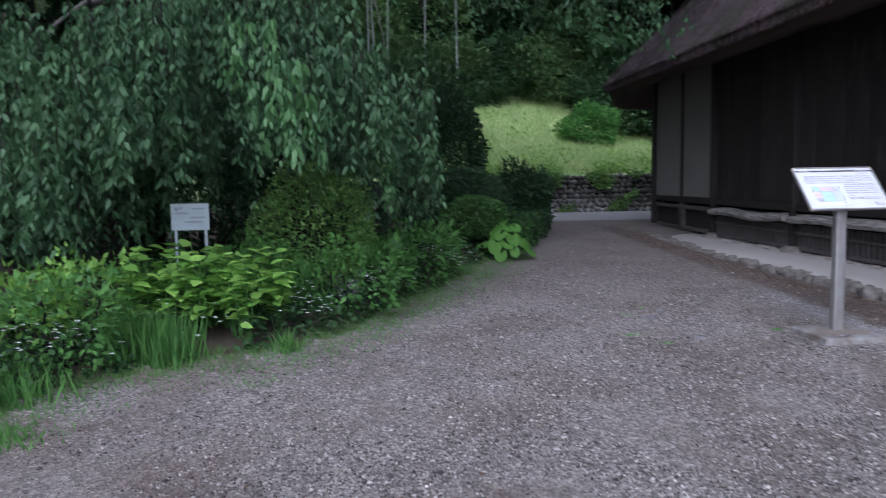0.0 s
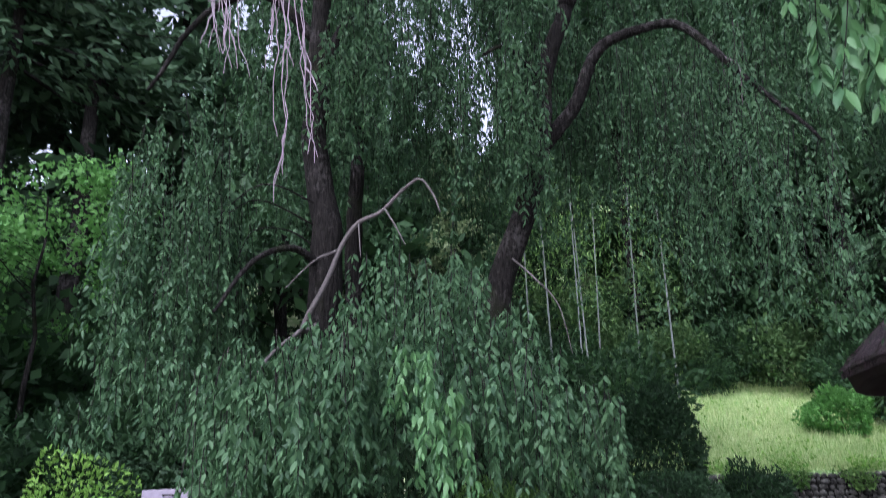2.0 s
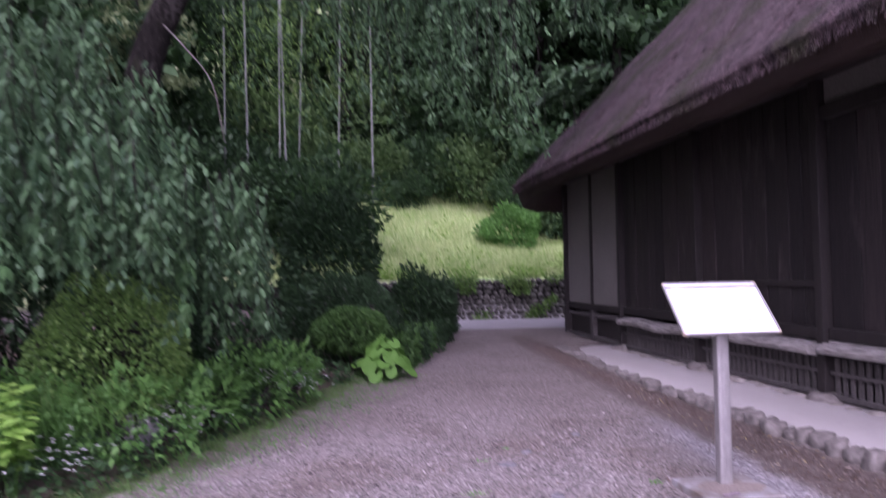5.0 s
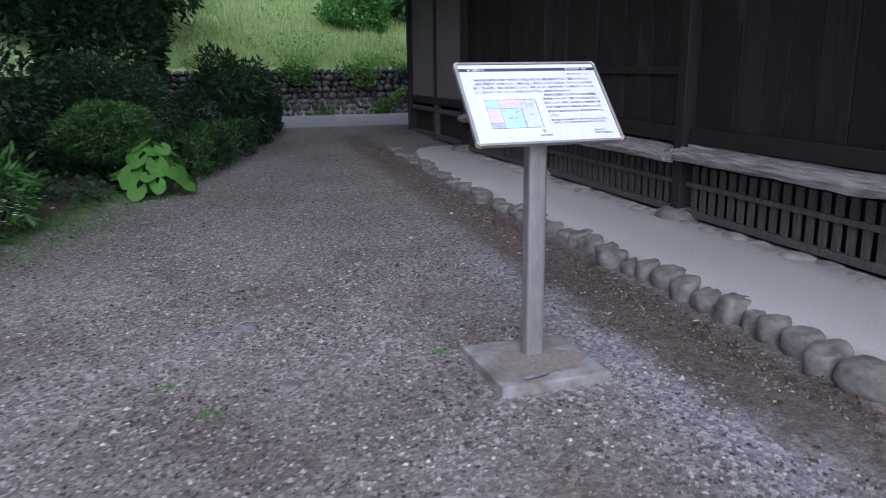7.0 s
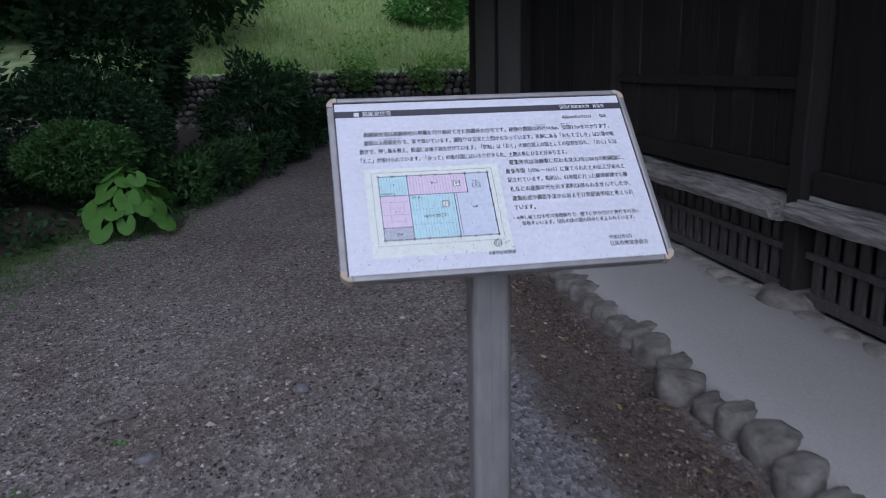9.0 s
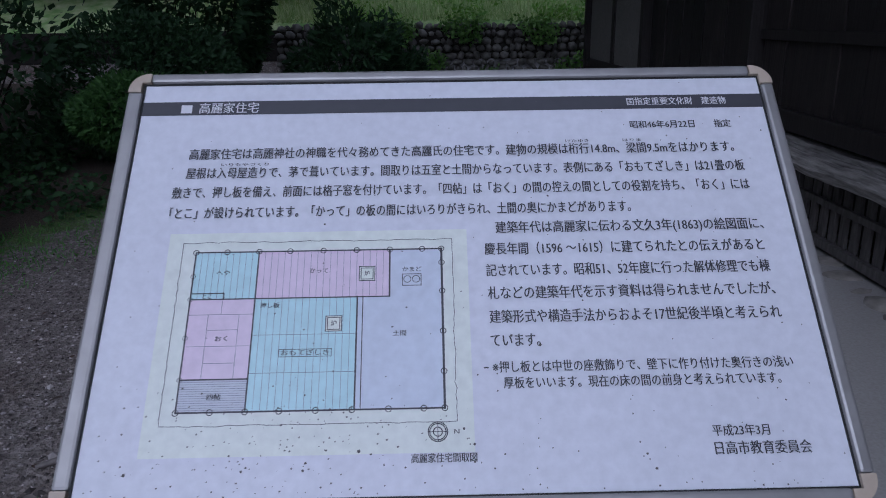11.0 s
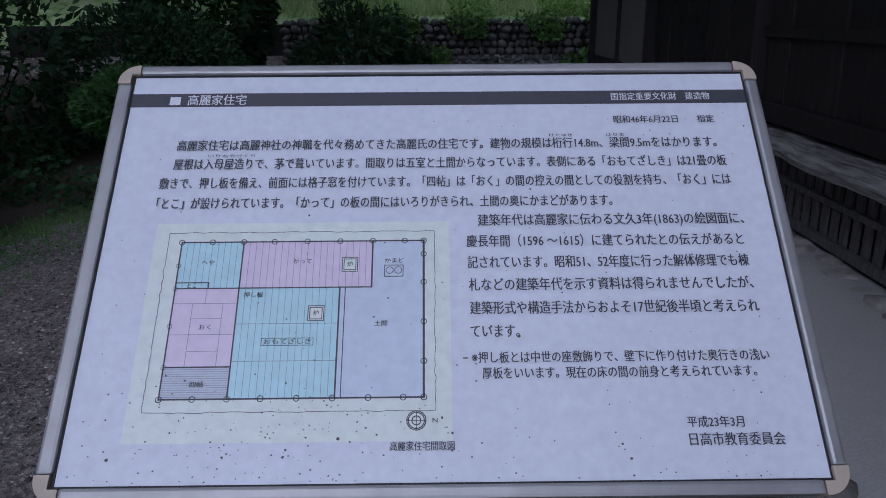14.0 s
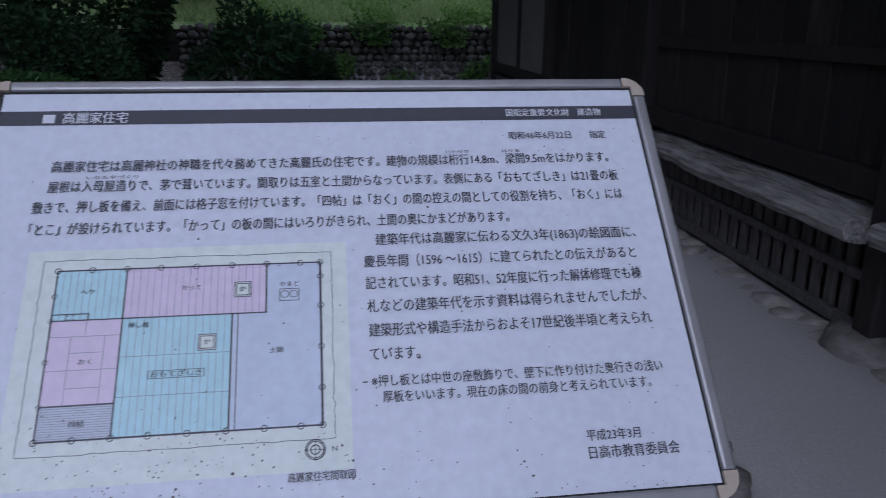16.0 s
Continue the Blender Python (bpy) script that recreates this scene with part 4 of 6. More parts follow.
limbs(tree_a, "dead_twig", BARK, [([(-7.75, 3.3, 5.0 + 0.35 * k), (-8.1 - 0.13 * (k * 3 % 4), 3.0 - 0.2 * (k % 3), 5.25 + 0.3 * k + 0.15 * (k % 2)), (-8.5 - 0.2 * (k * 2 % 5), 2.7 - 0.3 * (k % 2), 5.2 + 0.25 * k - 0.2 * (k % 3)), (-8.7 - 0.25 * (k * 2 % 5), 2.6, 4.7 + 0.28 * k)], 0.016, 0.004) for k in range(3)], 5)
rng = np.random.default_rng(31)
t1, b1 = umbrella(rng, (-6.0, 2.3, 5.3), 2.35, 2.7, 3.0, 0.7, 150, 0.06, 0.85)
t2, b2 = umbrella(rng, (-7.5, 1.6, 3.5), 0.75, 0.9, 0.8, 0.5, 24)
b1 = [max(b, 1.55) if t[0] > -6.9 and t[1] < 1.4 else max(b, 1.75) if -6.0 < t[0] < -4.5 and t[1] < 3.0 else b for t, b in zip(t1, b1)]
curtain(tree_a, 32, t1 + t2, b1 + b2, per=5, pitch=0.034)
t3, b3 = umbrella(rng, (-9.7, 2.7, 8.2), 1.0, 0.9, 3.0, 2.3, 50)
t3b, b3b = umbrella(rng, (-9.5, 2.0, 3.8), 1.1, 0.8, 1.2, 1.9, 22)
curtain(tree_a, 33, t3 + t3b, b3 + b3b, per=4, pitch=0.045)
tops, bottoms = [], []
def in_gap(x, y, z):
    """The thin slanting opening between the two crowns, set along the camera's sight lines."""
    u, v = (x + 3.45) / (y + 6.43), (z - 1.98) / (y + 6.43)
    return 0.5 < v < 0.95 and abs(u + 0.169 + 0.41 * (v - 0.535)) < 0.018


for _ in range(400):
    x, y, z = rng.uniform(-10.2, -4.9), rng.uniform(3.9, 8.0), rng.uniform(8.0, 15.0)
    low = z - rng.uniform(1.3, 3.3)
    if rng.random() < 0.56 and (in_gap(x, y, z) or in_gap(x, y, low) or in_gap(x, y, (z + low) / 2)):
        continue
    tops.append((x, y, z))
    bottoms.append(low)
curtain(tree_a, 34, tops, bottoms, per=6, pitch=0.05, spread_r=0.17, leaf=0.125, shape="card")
tops = [(-6.9 - 0.28 * (k % 4) + rng.normal(0, 0.08), -2.5 + rng.normal(0, 0.2), 6.9 + rng.normal(0, 0.2)) for k in range(8)]
curtain(tree_a, 35, tops, [5.2 + 0.12 * (k % 4) for k in range(8)], per=4, pitch=0.03, spread_r=0.09, mat=CHERRY)
tops = [(-4.92 + rng.normal(0, 0.08), -1.2 + rng.normal(0, 0.1), 2.45 + rng.normal(0, 0.1)) for k in range(3)] + [(-5.35, -0.6, 2.9), (-4.2, 1.2, 1.9)]
curtain(tree_a, 36, tops, [1.58] * 3 + [2.05, 1.1], per=4, pitch=0.026, spread_r=0.045, leaf=0.095, droop=1.8, mat=FRESH, label="fresh bright green hanging shoots", twigs=False)


def hanging_bare(seed, x, y, top, bottom, n, spread_r):
    """A tress of pale dead twigs that hang close together, sway as one and part into a few tips."""
    rng = np.random.default_rng(seed)
    lines = []
    ends = [np.array([rng.normal(0, spread_r * 2.0), rng.normal(0, spread_r), bottom + d * (top - bottom)]) for d in (0.0, 0.1, 0.3, 0.45)]
    sway = rng.uniform(0, 6, 2)
    steps = 22
    for i in range(n):
        end = ends[i % 4]
        zb = end[2] + abs(rng.normal(0, 0.1)) * (top - bottom)
        o = rng.normal(0, spread_r, 2)
        tip = end[:2] + rng.normal(0, spread_r * 0.35, 2)
        kink = rng.normal(0, 1, 2)
        line = []
        for k in range(steps + 1):
            f = k / steps
            z = top + (zb - top) * f
            c = o * (1 - f) ** 0.7 + tip * f ** 1.7
            c = c + 0.035 * np.array([math.sin(z * 2.3 + sway[0]), math.cos(z * 1.9 + sway[1])]) + 0.02 * np.array([math.sin(z * 8 + kink[0] * 3) + 0.5 * math.sin(z * 19 + kink[1] * 5), math.cos(z * 7 + kink[1] * 3)])
            line.append(np.array([x + c[0], y + c[1], z]))
        lines.append(np.array(line))
        for _ in range(2):
            k = int(rng.integers(6, 20))
            a, ln = rng.uniform(-1, 1), rng.uniform(0.12, 0.3)
            lines.append(np.array([line[k] + np.array([a * ln * 0.5 * (j / 5) ** 0.7, rng.normal(0, 0.008), -ln * (j / 5)]) for j in range(6)]))
    twig_mesh("bare_tress", lines, 0.0085, PALE_TWIG, tree_a, "tress of pale bare hanging twigs")


hanging_bare(3, -6.3, -2.2, 7.1, 4.45, 18, 0.07)
hanging_bare(4, -5.72, -2.2, 7.1, 3.5, 12, 0.05)

tops = [(-6.95 + rng.normal(0, 0.28), 3.0 + rng.normal(0, 0.25), 8.6 + rng.normal(0, 0.7)) for _ in range(26)]
curtain(tree_a, 37, tops, [5.9 + abs(rng.normal(0, 0.5)) for _ in range(26)], per=4, pitch=0.04, spread_r=0.12)

tree_b = thing("weeping_tree", 0, 0, 0, "dark leaning weeping tree with a forked trunk and open hanging curtain", "tree")
limbs(tree_b, "trunk", BARK, [([(-5.6, 4.35, 0.0), (-5.55, 4.3, 2.0), (-5.39, 4.3, 3.84), (-5.12, 4.3, 4.84), (-4.8, 4.3, 5.71), (-4.5, 4.3, 6.75), (-4.35, 4.3, 8.0), (-3.95, 4.3, 9.1), (-3.75, 4.3, 10.5), (-3.65, 4.3, 13.0)], 0.25, 0.09)], 14)
limbs(tree_b, "limb", BARK, [
    ([(-4.55, 4.3, 6.6), (-4.2, 4.3, 6.95), (-3.87, 4.3, 7.43), (-3.5, 4.25, 8.2), (-2.95, 4.1, 8.38), (-2.25, 3.8, 8.15), (-1.78, 3.5, 7.32), (-1.4, 3.2, 6.6), (-0.9, 2.9, 5.7)], 0.14, 0.02),
    ([(-3.95, 4.3, 9.1), (-3.4, 4.3, 10.0), (-2.9, 4.2, 10.6), (-1.9, 4.0, 11.0), (-0.8, 3.6, 11.6)], 0.14, 0.04),
    ([(-1.9, 4.0, 11.0), (-1.8, 2.0, 10.2), (-2.0, -0.5, 8.0), (-2.2, -2.6, 6.2), (-2.2, -3.3, 5.2)], 0.08, 0.015),
    ([(-4.35, 4.3, 7.8), (-4.9, 3.8, 8.2), (-5.2, 3.4, 7.9)], 0.06, 0.02)])
limbs(tree_b, "bare_branch", GREY_TWIG, [([(-5.1, 4.2, 4.95), (-4.7, 3.9, 4.5), (-4.35, 3.6, 4.0), (-4.2, 3.5, 3.3)], 0.016, 0.005), ([(-1.78, 3.4, 7.3), (-1.7, 3.0, 6.9), (-1.75, 2.9, 6.3)], 0.015, 0.006)], 6)
arch = [(-3.5, 4.0, 8.2), (-2.9, 3.8, 8.4), (-2.2, 3.5, 8.1), (-1.7, 3.2, 7.3), (-1.2, 3.0, 6.5), (-0.9, 2.8, 5.6), (-0.7, 2.7, 5.0)]
tops, bottoms = [], []
for _ in range(64):
    f = rng.uniform(0, len(arch) - 1.01)
    i = int(f)
    p = Vector(arch[i]).lerp(Vector(arch[i + 1]), f - i)
    x = round(p.x / 0.34 + rng.normal(0, 0.9)) * 0.34 + rng.normal(0, 0.06)
    tops.append((x, p.y + 0.25 + abs(rng.normal(0, 0.8)) - 0.7 * (x > -1.9), p.z - abs(rng.normal(0, 0.7))))
    bottoms.append(3.35 - 0.28 * (x + 3.5) * 0.6 + abs(rng.normal(0, 0.6)))
curtain(tree_b, 41, tops, bottoms, per=4, pitch=0.07, spread_r=0.075, leaf=0.092)
tops = [(-4.75 + rng.normal(0, 0.22), 3.6 + rng.normal(0, 0.2), 7.4 + rng.normal(0, 0.4)) for _ in range(16)]
tops += [(-4.55 + rng.normal(0, 0.12), 3.7 + rng.normal(0, 0.15), 9.4 + rng.normal(0, 0.8)) for _ in range(7)]
curtain(tree_b, 42, tops, [5.0 + abs(rng.normal(0, 0.4)) for _ in range(16)] + [7.6 + abs(rng.normal(0, 0.5)) for _ in range(7)], per=4, pitch=0.04)
tops, bottoms = [], []
for _ in range(400):
    x, y, z = rng.uniform(-4.9, 1.9), rng.uniform(4.7, 8.0), rng.uniform(8.0, 15.0)
    tops.append((x, y, z))
    bottoms.append(z - rng.uniform(1.3, 3.2))
curtain(tree_b, 43, tops, bottoms, per=6, pitch=0.05, spread_r=0.17, leaf=0.125, shape="card")
tops = [(-2.3 + 0.055 * (k - 4) + rng.normal(0, 0.03), -3.3 + rng.normal(0, 0.08), 4.7 + rng.normal(0, 0.12)) for k in range(9)]
curtain(tree_b, 44, tops, [3.75, 3.5, 3.3, 3.12, 3.08, 3.1, 3.2, 3.6, 3.9], per=4, pitch=0.024, spread_r=0.065, leaf=0.122, droop=2.0, aspect=0.31, mat=FRESH, label="near hanging spray of light green leaves")
tops = [(-1.5 + rng.normal(0, 0.07), -3.1 + rng.normal(0, 0.1), 4.8 + rng.normal(0, 0.15)) for _ in range(3)]
curtain(tree_b, 45, tops, [3.85 + 0.1 * k for k in range(3)], per=3, pitch=0.024, spread_r=0.06, leaf=0.095, mat=FRESH)

# unseen forward crown overhead, kept above the view, added to shade the branches
tops, bottoms = [], []
for _ in range(150):
    x, y = rng.uniform(-10.5, -2.2), rng.uniform(-3.0, 2.4)
    low = 2.7 + 0.99 * (y + 6.5)
    tops.append((x, y, low + rng.uniform(1.2, 3.6)))
    bottoms.append(low)
curtain(tree_a, 46, tops, bottoms, per=4, pitch=0.06, spread_r=0.3, leaf=0.14, shape="card")

# ---- shrubs along the bed ----
bush("tall_shrub", "tall dark broad-leaved evergreen shrub", -3.06, 9.1, (0.92, 0.9, 1.5), 9000, 0.13, SHRUB, 101, rough=0.25, base=0.98)
bush("clipped_shrub", "dark clipped dome-shaped shrub", -2.95, 6.9, (1.0, 0.8, 0.75), 10000, 0.06, SHRUB, 102, rough=0.08, base=0.95, shell=0.2)
bush("round_shrub", "small clipped round shrub on a short stem", -2.73, 6.1, (0.58, 0.52, 0.34), 8500, 0.06, DOME, 103, rough=0.12, base=1.85, shell=0.25)
bush("feathery_shrub", "dark layered shrub beside the path", -1.25, 10.0, (0.75, 0.8, 0.75), 4500, 0.15, SHRUB, 104, rough=0.5, base=0.9, aspect=0.3, droop=0.2)
bush("feathery_shrub", "low dark spreading shrub near the path's end", -0.75, 11.6, (0.6, 0.9, 0.45), 3500, 0.12, SHRUB, 105, rough=0.5, base=0.8, aspect=0.3)
for k, (x, y, m) in enumerate(((-1.75, 7.6, SHRUB), (-1.3, 8.9, SHRUB), (-0.95, 10.2, SHRUB), (-2.0, 6.9, DOME), (-0.6, 12.3, SHRUB), (-1.6, 8.2, DOME))):
    bush("low_shrub", "low leafy shrub spreading along the path's edge", x, y, (0.5, 0.6, 0.3), 1500, 0.09, m, 220 + k, rough=0.5, aspect=0.4)
bush("low_shrub", "low dark shrub under the weeping branches", -4.3, 4.6, (0.8, 0.7, 0.5), 1800, 0.09, SHRUB, 106, rough=0.4)
bush("round_shrub", "rounded small-leaved shrub with light new shoots", -5.08, 2.2, (0.74, 0.66, 0.8), 9500, 0.055, BOX, 107, rough=0.22, base=0.98, shell=0.3)
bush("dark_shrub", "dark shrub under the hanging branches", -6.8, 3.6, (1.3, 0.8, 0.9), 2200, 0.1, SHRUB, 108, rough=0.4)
# added backing shrubs that supply the dark of the shade under the branches
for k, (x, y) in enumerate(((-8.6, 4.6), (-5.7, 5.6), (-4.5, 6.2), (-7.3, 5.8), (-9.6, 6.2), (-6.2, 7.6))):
    bush("dark_shrub", "dark shrub added to fill the shade deep under the hanging branches", x, y, (1.3, 0.9, 1.05), 2600, 0.12, SHRUB, 200 + k, rough=0.4)
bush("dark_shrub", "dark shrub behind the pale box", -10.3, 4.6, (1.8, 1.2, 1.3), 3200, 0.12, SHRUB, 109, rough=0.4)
bush("lime_shrub", "low yellow-green shrub behind the rocks", -10.9, 2.6, (0.9, 0.6, 1.05), 2600, 0.09, LIME, 110, rough=0.35)
bush("meadow_shrub", "light green rounded shrub in the meadow", 2.75, 18.6, (1.0, 0.8, 0.7), 4600, 0.15, MAPLE, 111, rough=0.45)
bush("fern_patch", "bright green low ferns at the path's edge", -4.35, 2.6, (0.5, 0.5, 0.32), 700, 0.16, GRASS, 112, "fern", rough=0.4, aspect=0.22)
bush("fern_patch", "bright green low ferns at the path's edge", -3.6, 4.0, (0.5, 0.5, 0.34), 700, 0.16, GRASS, 113, "fern", rough=0.4, aspect=0.22)
for k, (x, y, m) in enumerate(((-8.0, -0.4, GRASS), (-7.6, -1.4, GRASS), (-8.6, 0.6, GRASS), (-9.6, 0.4, FOREST), (-8.9, -1.6, GRASS), (-9.8, -1.2, FOREST), (-7.1, 0.6, LIME), (-6.9, -0.5, GRASS), (-5.7, 1.6, GRASS), (-7.5, 0.0, LIME), (-4.6, 1.5, GRASS), (-3.9, 3.1, GRASS))):
    bush("leafy_plant", "low leafy green bed plants", x, y, (0.6, 0.55, 0.42), 900, 0.09, m, 120 + k, "plant", rough=0.5)


def broad_plant(name, label, places, leaf, mat, seed, height):
    """Upright stalks with wide leaves held out flat."""
    rng = np.random.default_rng(seed)
    for x, y in places:
        ob = thing(name, x, y, land_z(x, y), label, "plant", name + " in the bed")
        at, along = [], []
        bm = bmesh.new()
        for _ in range(9):
            a, h = rng.uniform(0, math.tau), height * rng.uniform(0.55, 1.1)
            tip = (0.17 * math.cos(a) * rng.uniform(0.3, 1), 0.17 * math.sin(a) * rng.uniform(0.3, 1), h)
            line = wander((0.03 * math.cos(a), 0.03 * math.sin(a), 0), tip, 4, 0.015, rng)
            tube(bm, line, np.linspace(0.005, 0.003, 5), 4)
            for p in line[2:]:
                for _ in range(2):
                    b = rng.uniform(0, math.tau)
                    at.append(tuple(p))
                    along.append((math.cos(b), math.sin(b), rng.uniform(-0.35, 0.35)))
        part("stalk", bm, GRASS, ob)
        size = leaf * rng.uniform(0.7, 1.2, len(at))
        leaves("foliage", ob, at, along, size, size * 0.62, mat, rng, shape="slim", roll=0.25)


broad_plant("broad_leaf_plant", "bright yellow-green broad-leaved plant", [(-6.35, 0.75), (-6.05, 0.95), (-5.8, 0.7), (-6.2, 0.4), (-5.55, 0.95), (-5.95, 0.25), (-5.65, 0.35), (-5.3, 0.55), (-5.5, 0.1), (-6.5, 0.35)], 0.18, LIME, 140, 0.74)


def big_leaves():
    """A mound of heart-shaped leaves, each held out on its own stalk."""
    rng = np.random.default_rng(150)
    x, y = -2.22, 5.75
    ob = thing("butterbur", x, y, land_z(x, y), "large heart-shaped bright green leaves on stalks beside the path", "plant")
    for i in range(52):
        a = i * 2.4 + rng.normal(0, 0.3)
        d = math.sqrt((i + 0.5) / 52)
        tip = Vector((0.42 * d * math.cos(a), 0.52 * d * math.sin(a), 0.14 + 0.4 * (1 - d * d) + float(rng.normal(0, 0.04))))
        bm = bmesh.new()
        tube(bm, wander((tip.x * 0.4, tip.y * 0.4, 0), tip, 3, 0.01, rng), [0.006] * 4, 4)
        part("stalk", bm, GRASS, ob)
        r = float(rng.uniform(0.075, 0.125))
        wave = float(rng.uniform(0, 6))
        bm = bmesh.new()
        hub = bm.verts.new((0, 0, 0))
        inner, outer = [], []
        for k in range(17):
            t = radians(-160 + 20 * k)
            q = r * (1.0 + 0.3 * max(0, math.cos(t)) ** 3 + 0.12 * (abs(t) > 2.2) + 0.04 * math.sin(7 * t + wave))
            for ring, f, dip in ((inner, 0.55, 0.02), (outer, 1.0, -0.1)):
                ring.append(bm.verts.new((q * f * math.cos(t), q * f * math.sin(t), r * (dip + 0.1 * f * abs(math.sin(t)) - 0.12 * f * f * math.cos(t) + 0.04 * math.sin(5 * t + wave) * f))))
        for p, q in zip(range(16), range(1, 17)):
            bm.faces.new((hub, inner[p], inner[q]))
            bm.faces.new((inner[p], outer[p], outer[q], inner[q]))
        leaf = part("leaf", bm, BROAD, ob, smooth=True)
        leaf.matrix_basis = Matrix.Translation(tip) @ pose(0, 0, 0, float(rng.normal(0, 12)), float(rng.normal(22 + 18 * d, 12)), math.degrees(a))


big_leaves()


def blades(name, label, x, y, r, n, length, width, mat, seed, category="grass", lean=0.35):
    rng = np.random.default_rng(seed)
    ob = thing(name, x, y, land_z(x, y), label, category)
    for k in range(4 if n > 300 else 1):
        m = n // 4 if n > 300 else n
        c = (rng.normal(0, r[0] * 0.35, 2) if n > 300 else np.zeros(2)) * np.array([1, r[1] / r[0]])
        p = np.stack([c[0] + rng.normal(0, r[0] * 0.38, m), c[1] + rng.normal(0, r[1] * 0.38, m), np.zeros(m)], 1)
        p[:, 2] = land(p[:, 0] + x, p[:, 1] + y) - land_z(x, y) - 0.01
        d = rng.normal(0, lean, (m, 3)) * np.array([1, 1, 0]) + np.array([0, 0, 1])
        tagged(leaves("blade_tuft", ob, p, d, length * rng.uniform(0.6, 1.1, m), width, mat, rng, shape="blade", roll=3), kind="stuff")
    return ob


blades("iris_clump", "dense clump of upright narrow green blades", -6.25, -0.3, (0.42, 0.2), 700, 0.52, 0.014, GRASS, 160, "plant", 0.16)
blades("iris_clump", "loose clump of long arching blades", -5.75, 1.45, (0.6, 0.35), 360, 0.95, 0.02, GRASS, 161, "plant", 0.4)
blades("iris_clump", "loose clump of long blades before the small sign", -6.1, 0.85, (0.5, 0.15), 150, 0.85, 0.02, GRASS, 168, "plant", 0.25)
blades("grass_tuft", "long-bladed dark green tuft under the branches", -6.8, 1.2, (0.7, 0.4), 320, 0.9, 0.02, GRASS, 162, lean=0.4)
blades("grass_tuft", "small bright grass tuft at the bed's edge", -5.15, 0.05, (0.12, 0.12), 60, 0.3, 0.012, GRASS, 163)
blades("grass_tuft", "bright grass tuft at the bed's edge", -7.2, -1.3, (0.5, 0.4), 420, 0.34, 0.012, GRASS, 164)
blades("grass_tuft", "thick bright grass tuft at the gravel's edge", -6.85, -2.05, (0.5, 0.35), 1300, 0.1, 0.011, GRASS, 169)
blades("grass_tuft", "bright grass tuft at the bed's edge", -7.9, -2.3, (0.6, 0.5), 420, 0.3, 0.012, GRASS, 165)


def scatter_stuff():
    """What nobody could count: turf, meadow grass, bed herbs with white flowers, gravel and litter."""
    rng = np.random.default_rng(170)
    # turf fringe
    p = np.stack([rng.uniform(-9, -1.5, 120000), rng.uniform(-4.5, 9, 120000)], 1)
    d = bed_depth(p[:, 0], p[:, 1])
    p = p[(d > -0.15 - 0.5 * rng.random(len(p)) ** 3) & (d < 0.45)][:16000]
    z = land(p[:, 0], p[:, 1])
    ob = new("turf", leaf_mesh("turf", np.column_stack([p, z - 0.005]), rng.normal(0, 0.6, (len(p), 3)) + np.array([0, 0, 1]), rng.uniform(0.02, 0.075, len(p)), 0.008, GRASS, rng, "blade", 3))
    tagged(ob, "short ragged turf along the bed's edge", "grass", kind="stuff")
    # ground herbs
    p = np.stack([rng.uniform(-10.5, -1.6, 60000), rng.uniform(-3.5, 8.5, 60000)], 1)
    d = bed_depth(p[:, 0], p[:, 1])
    clump = np.array([noise.noise((x * 1.1, y * 1.1, 5)) for x, y in p.tolist()])
    p = p[(d > 0.25) & (d < 3.2) & (clump > -0.15)][:16000]
    z = land(p[:, 0], p[:, 1]) + 0.28 * rng.random(len(p)) ** 1.5
    ob = new("ground_herbs", leaf_mesh("ground_herbs", np.column_stack([p, z]), rng.normal(0, 1, (len(p), 3)) * np.array([1, 1, 0.4]), rng.uniform(0.04, 0.09, len(p)), rng.uniform(0.03, 0.06, len(p)), FOREST, rng, "slim", 0.5))
    tagged(ob, "heart-leaved green ground cover in the bed", "ground cover", kind="stuff")
    # small white flowers
    spots = [(-8.4, 0.2, 1.1, 320), (-9.4, 0.0, 0.9, 240), (-5.0, 0.7, 0.4, 40), (-4.4, 1.9, 0.4, 70), (-3.5, 3.7, 0.45, 110), (-5.8, 0.2, 0.6, 34), (-7.2, -0.8, 0.8, 90)]
    at = np.concatenate([np.column_stack([rng.normal(x, r * 0.5, n), rng.normal(y, r * 0.5, n), rng.uniform(0.22, 0.42, n)]) for x, y, r, n in spots])
    at[:, 2] += land(at[:, 0], at[:, 1])
    at = np.repeat(at, 4, 0)
    turn = np.tile(np.arange(4) * math.pi / 2, len(at) // 4)
    ob = new("white_flowers", leaf_mesh("white_flowers", at, np.column_stack([np.cos(turn), np.sin(turn), np.full(len(at), 0.2)]), 0.027, 0.018, PETAL, rng, "card", 0.2))
    tagged(ob, "small white four-petalled flowers over the ground cover", "flowers", kind="stuff")
    # meadow
    p = np.stack([rng.uniform(-5, 8, 34000), 15.35 + 9.5 * rng.random(34000) ** 1.3], 1)
    z = land(p[:, 0], p[:, 1])
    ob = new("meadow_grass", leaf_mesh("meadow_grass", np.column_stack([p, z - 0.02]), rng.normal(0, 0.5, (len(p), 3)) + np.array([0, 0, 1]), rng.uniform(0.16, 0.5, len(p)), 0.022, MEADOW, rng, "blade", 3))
    tagged(ob, "long meadow grass on the slope, its pale green brightened for light", "grass", kind="stuff")
    # ragged weeds along the wall's top and through the meadow
    n = 5200
    p = np.stack([rng.uniform(-2.0, 5.0, n), 15.3 + 7.5 * rng.random(n) ** 2.2], 1)
    keep = np.array([noise.noise((a * 0.9, c * 1.2, 2)) > (-0.15 if c < 16.0 else 0.16) for a, c in p.tolist()])
    p = p[keep]
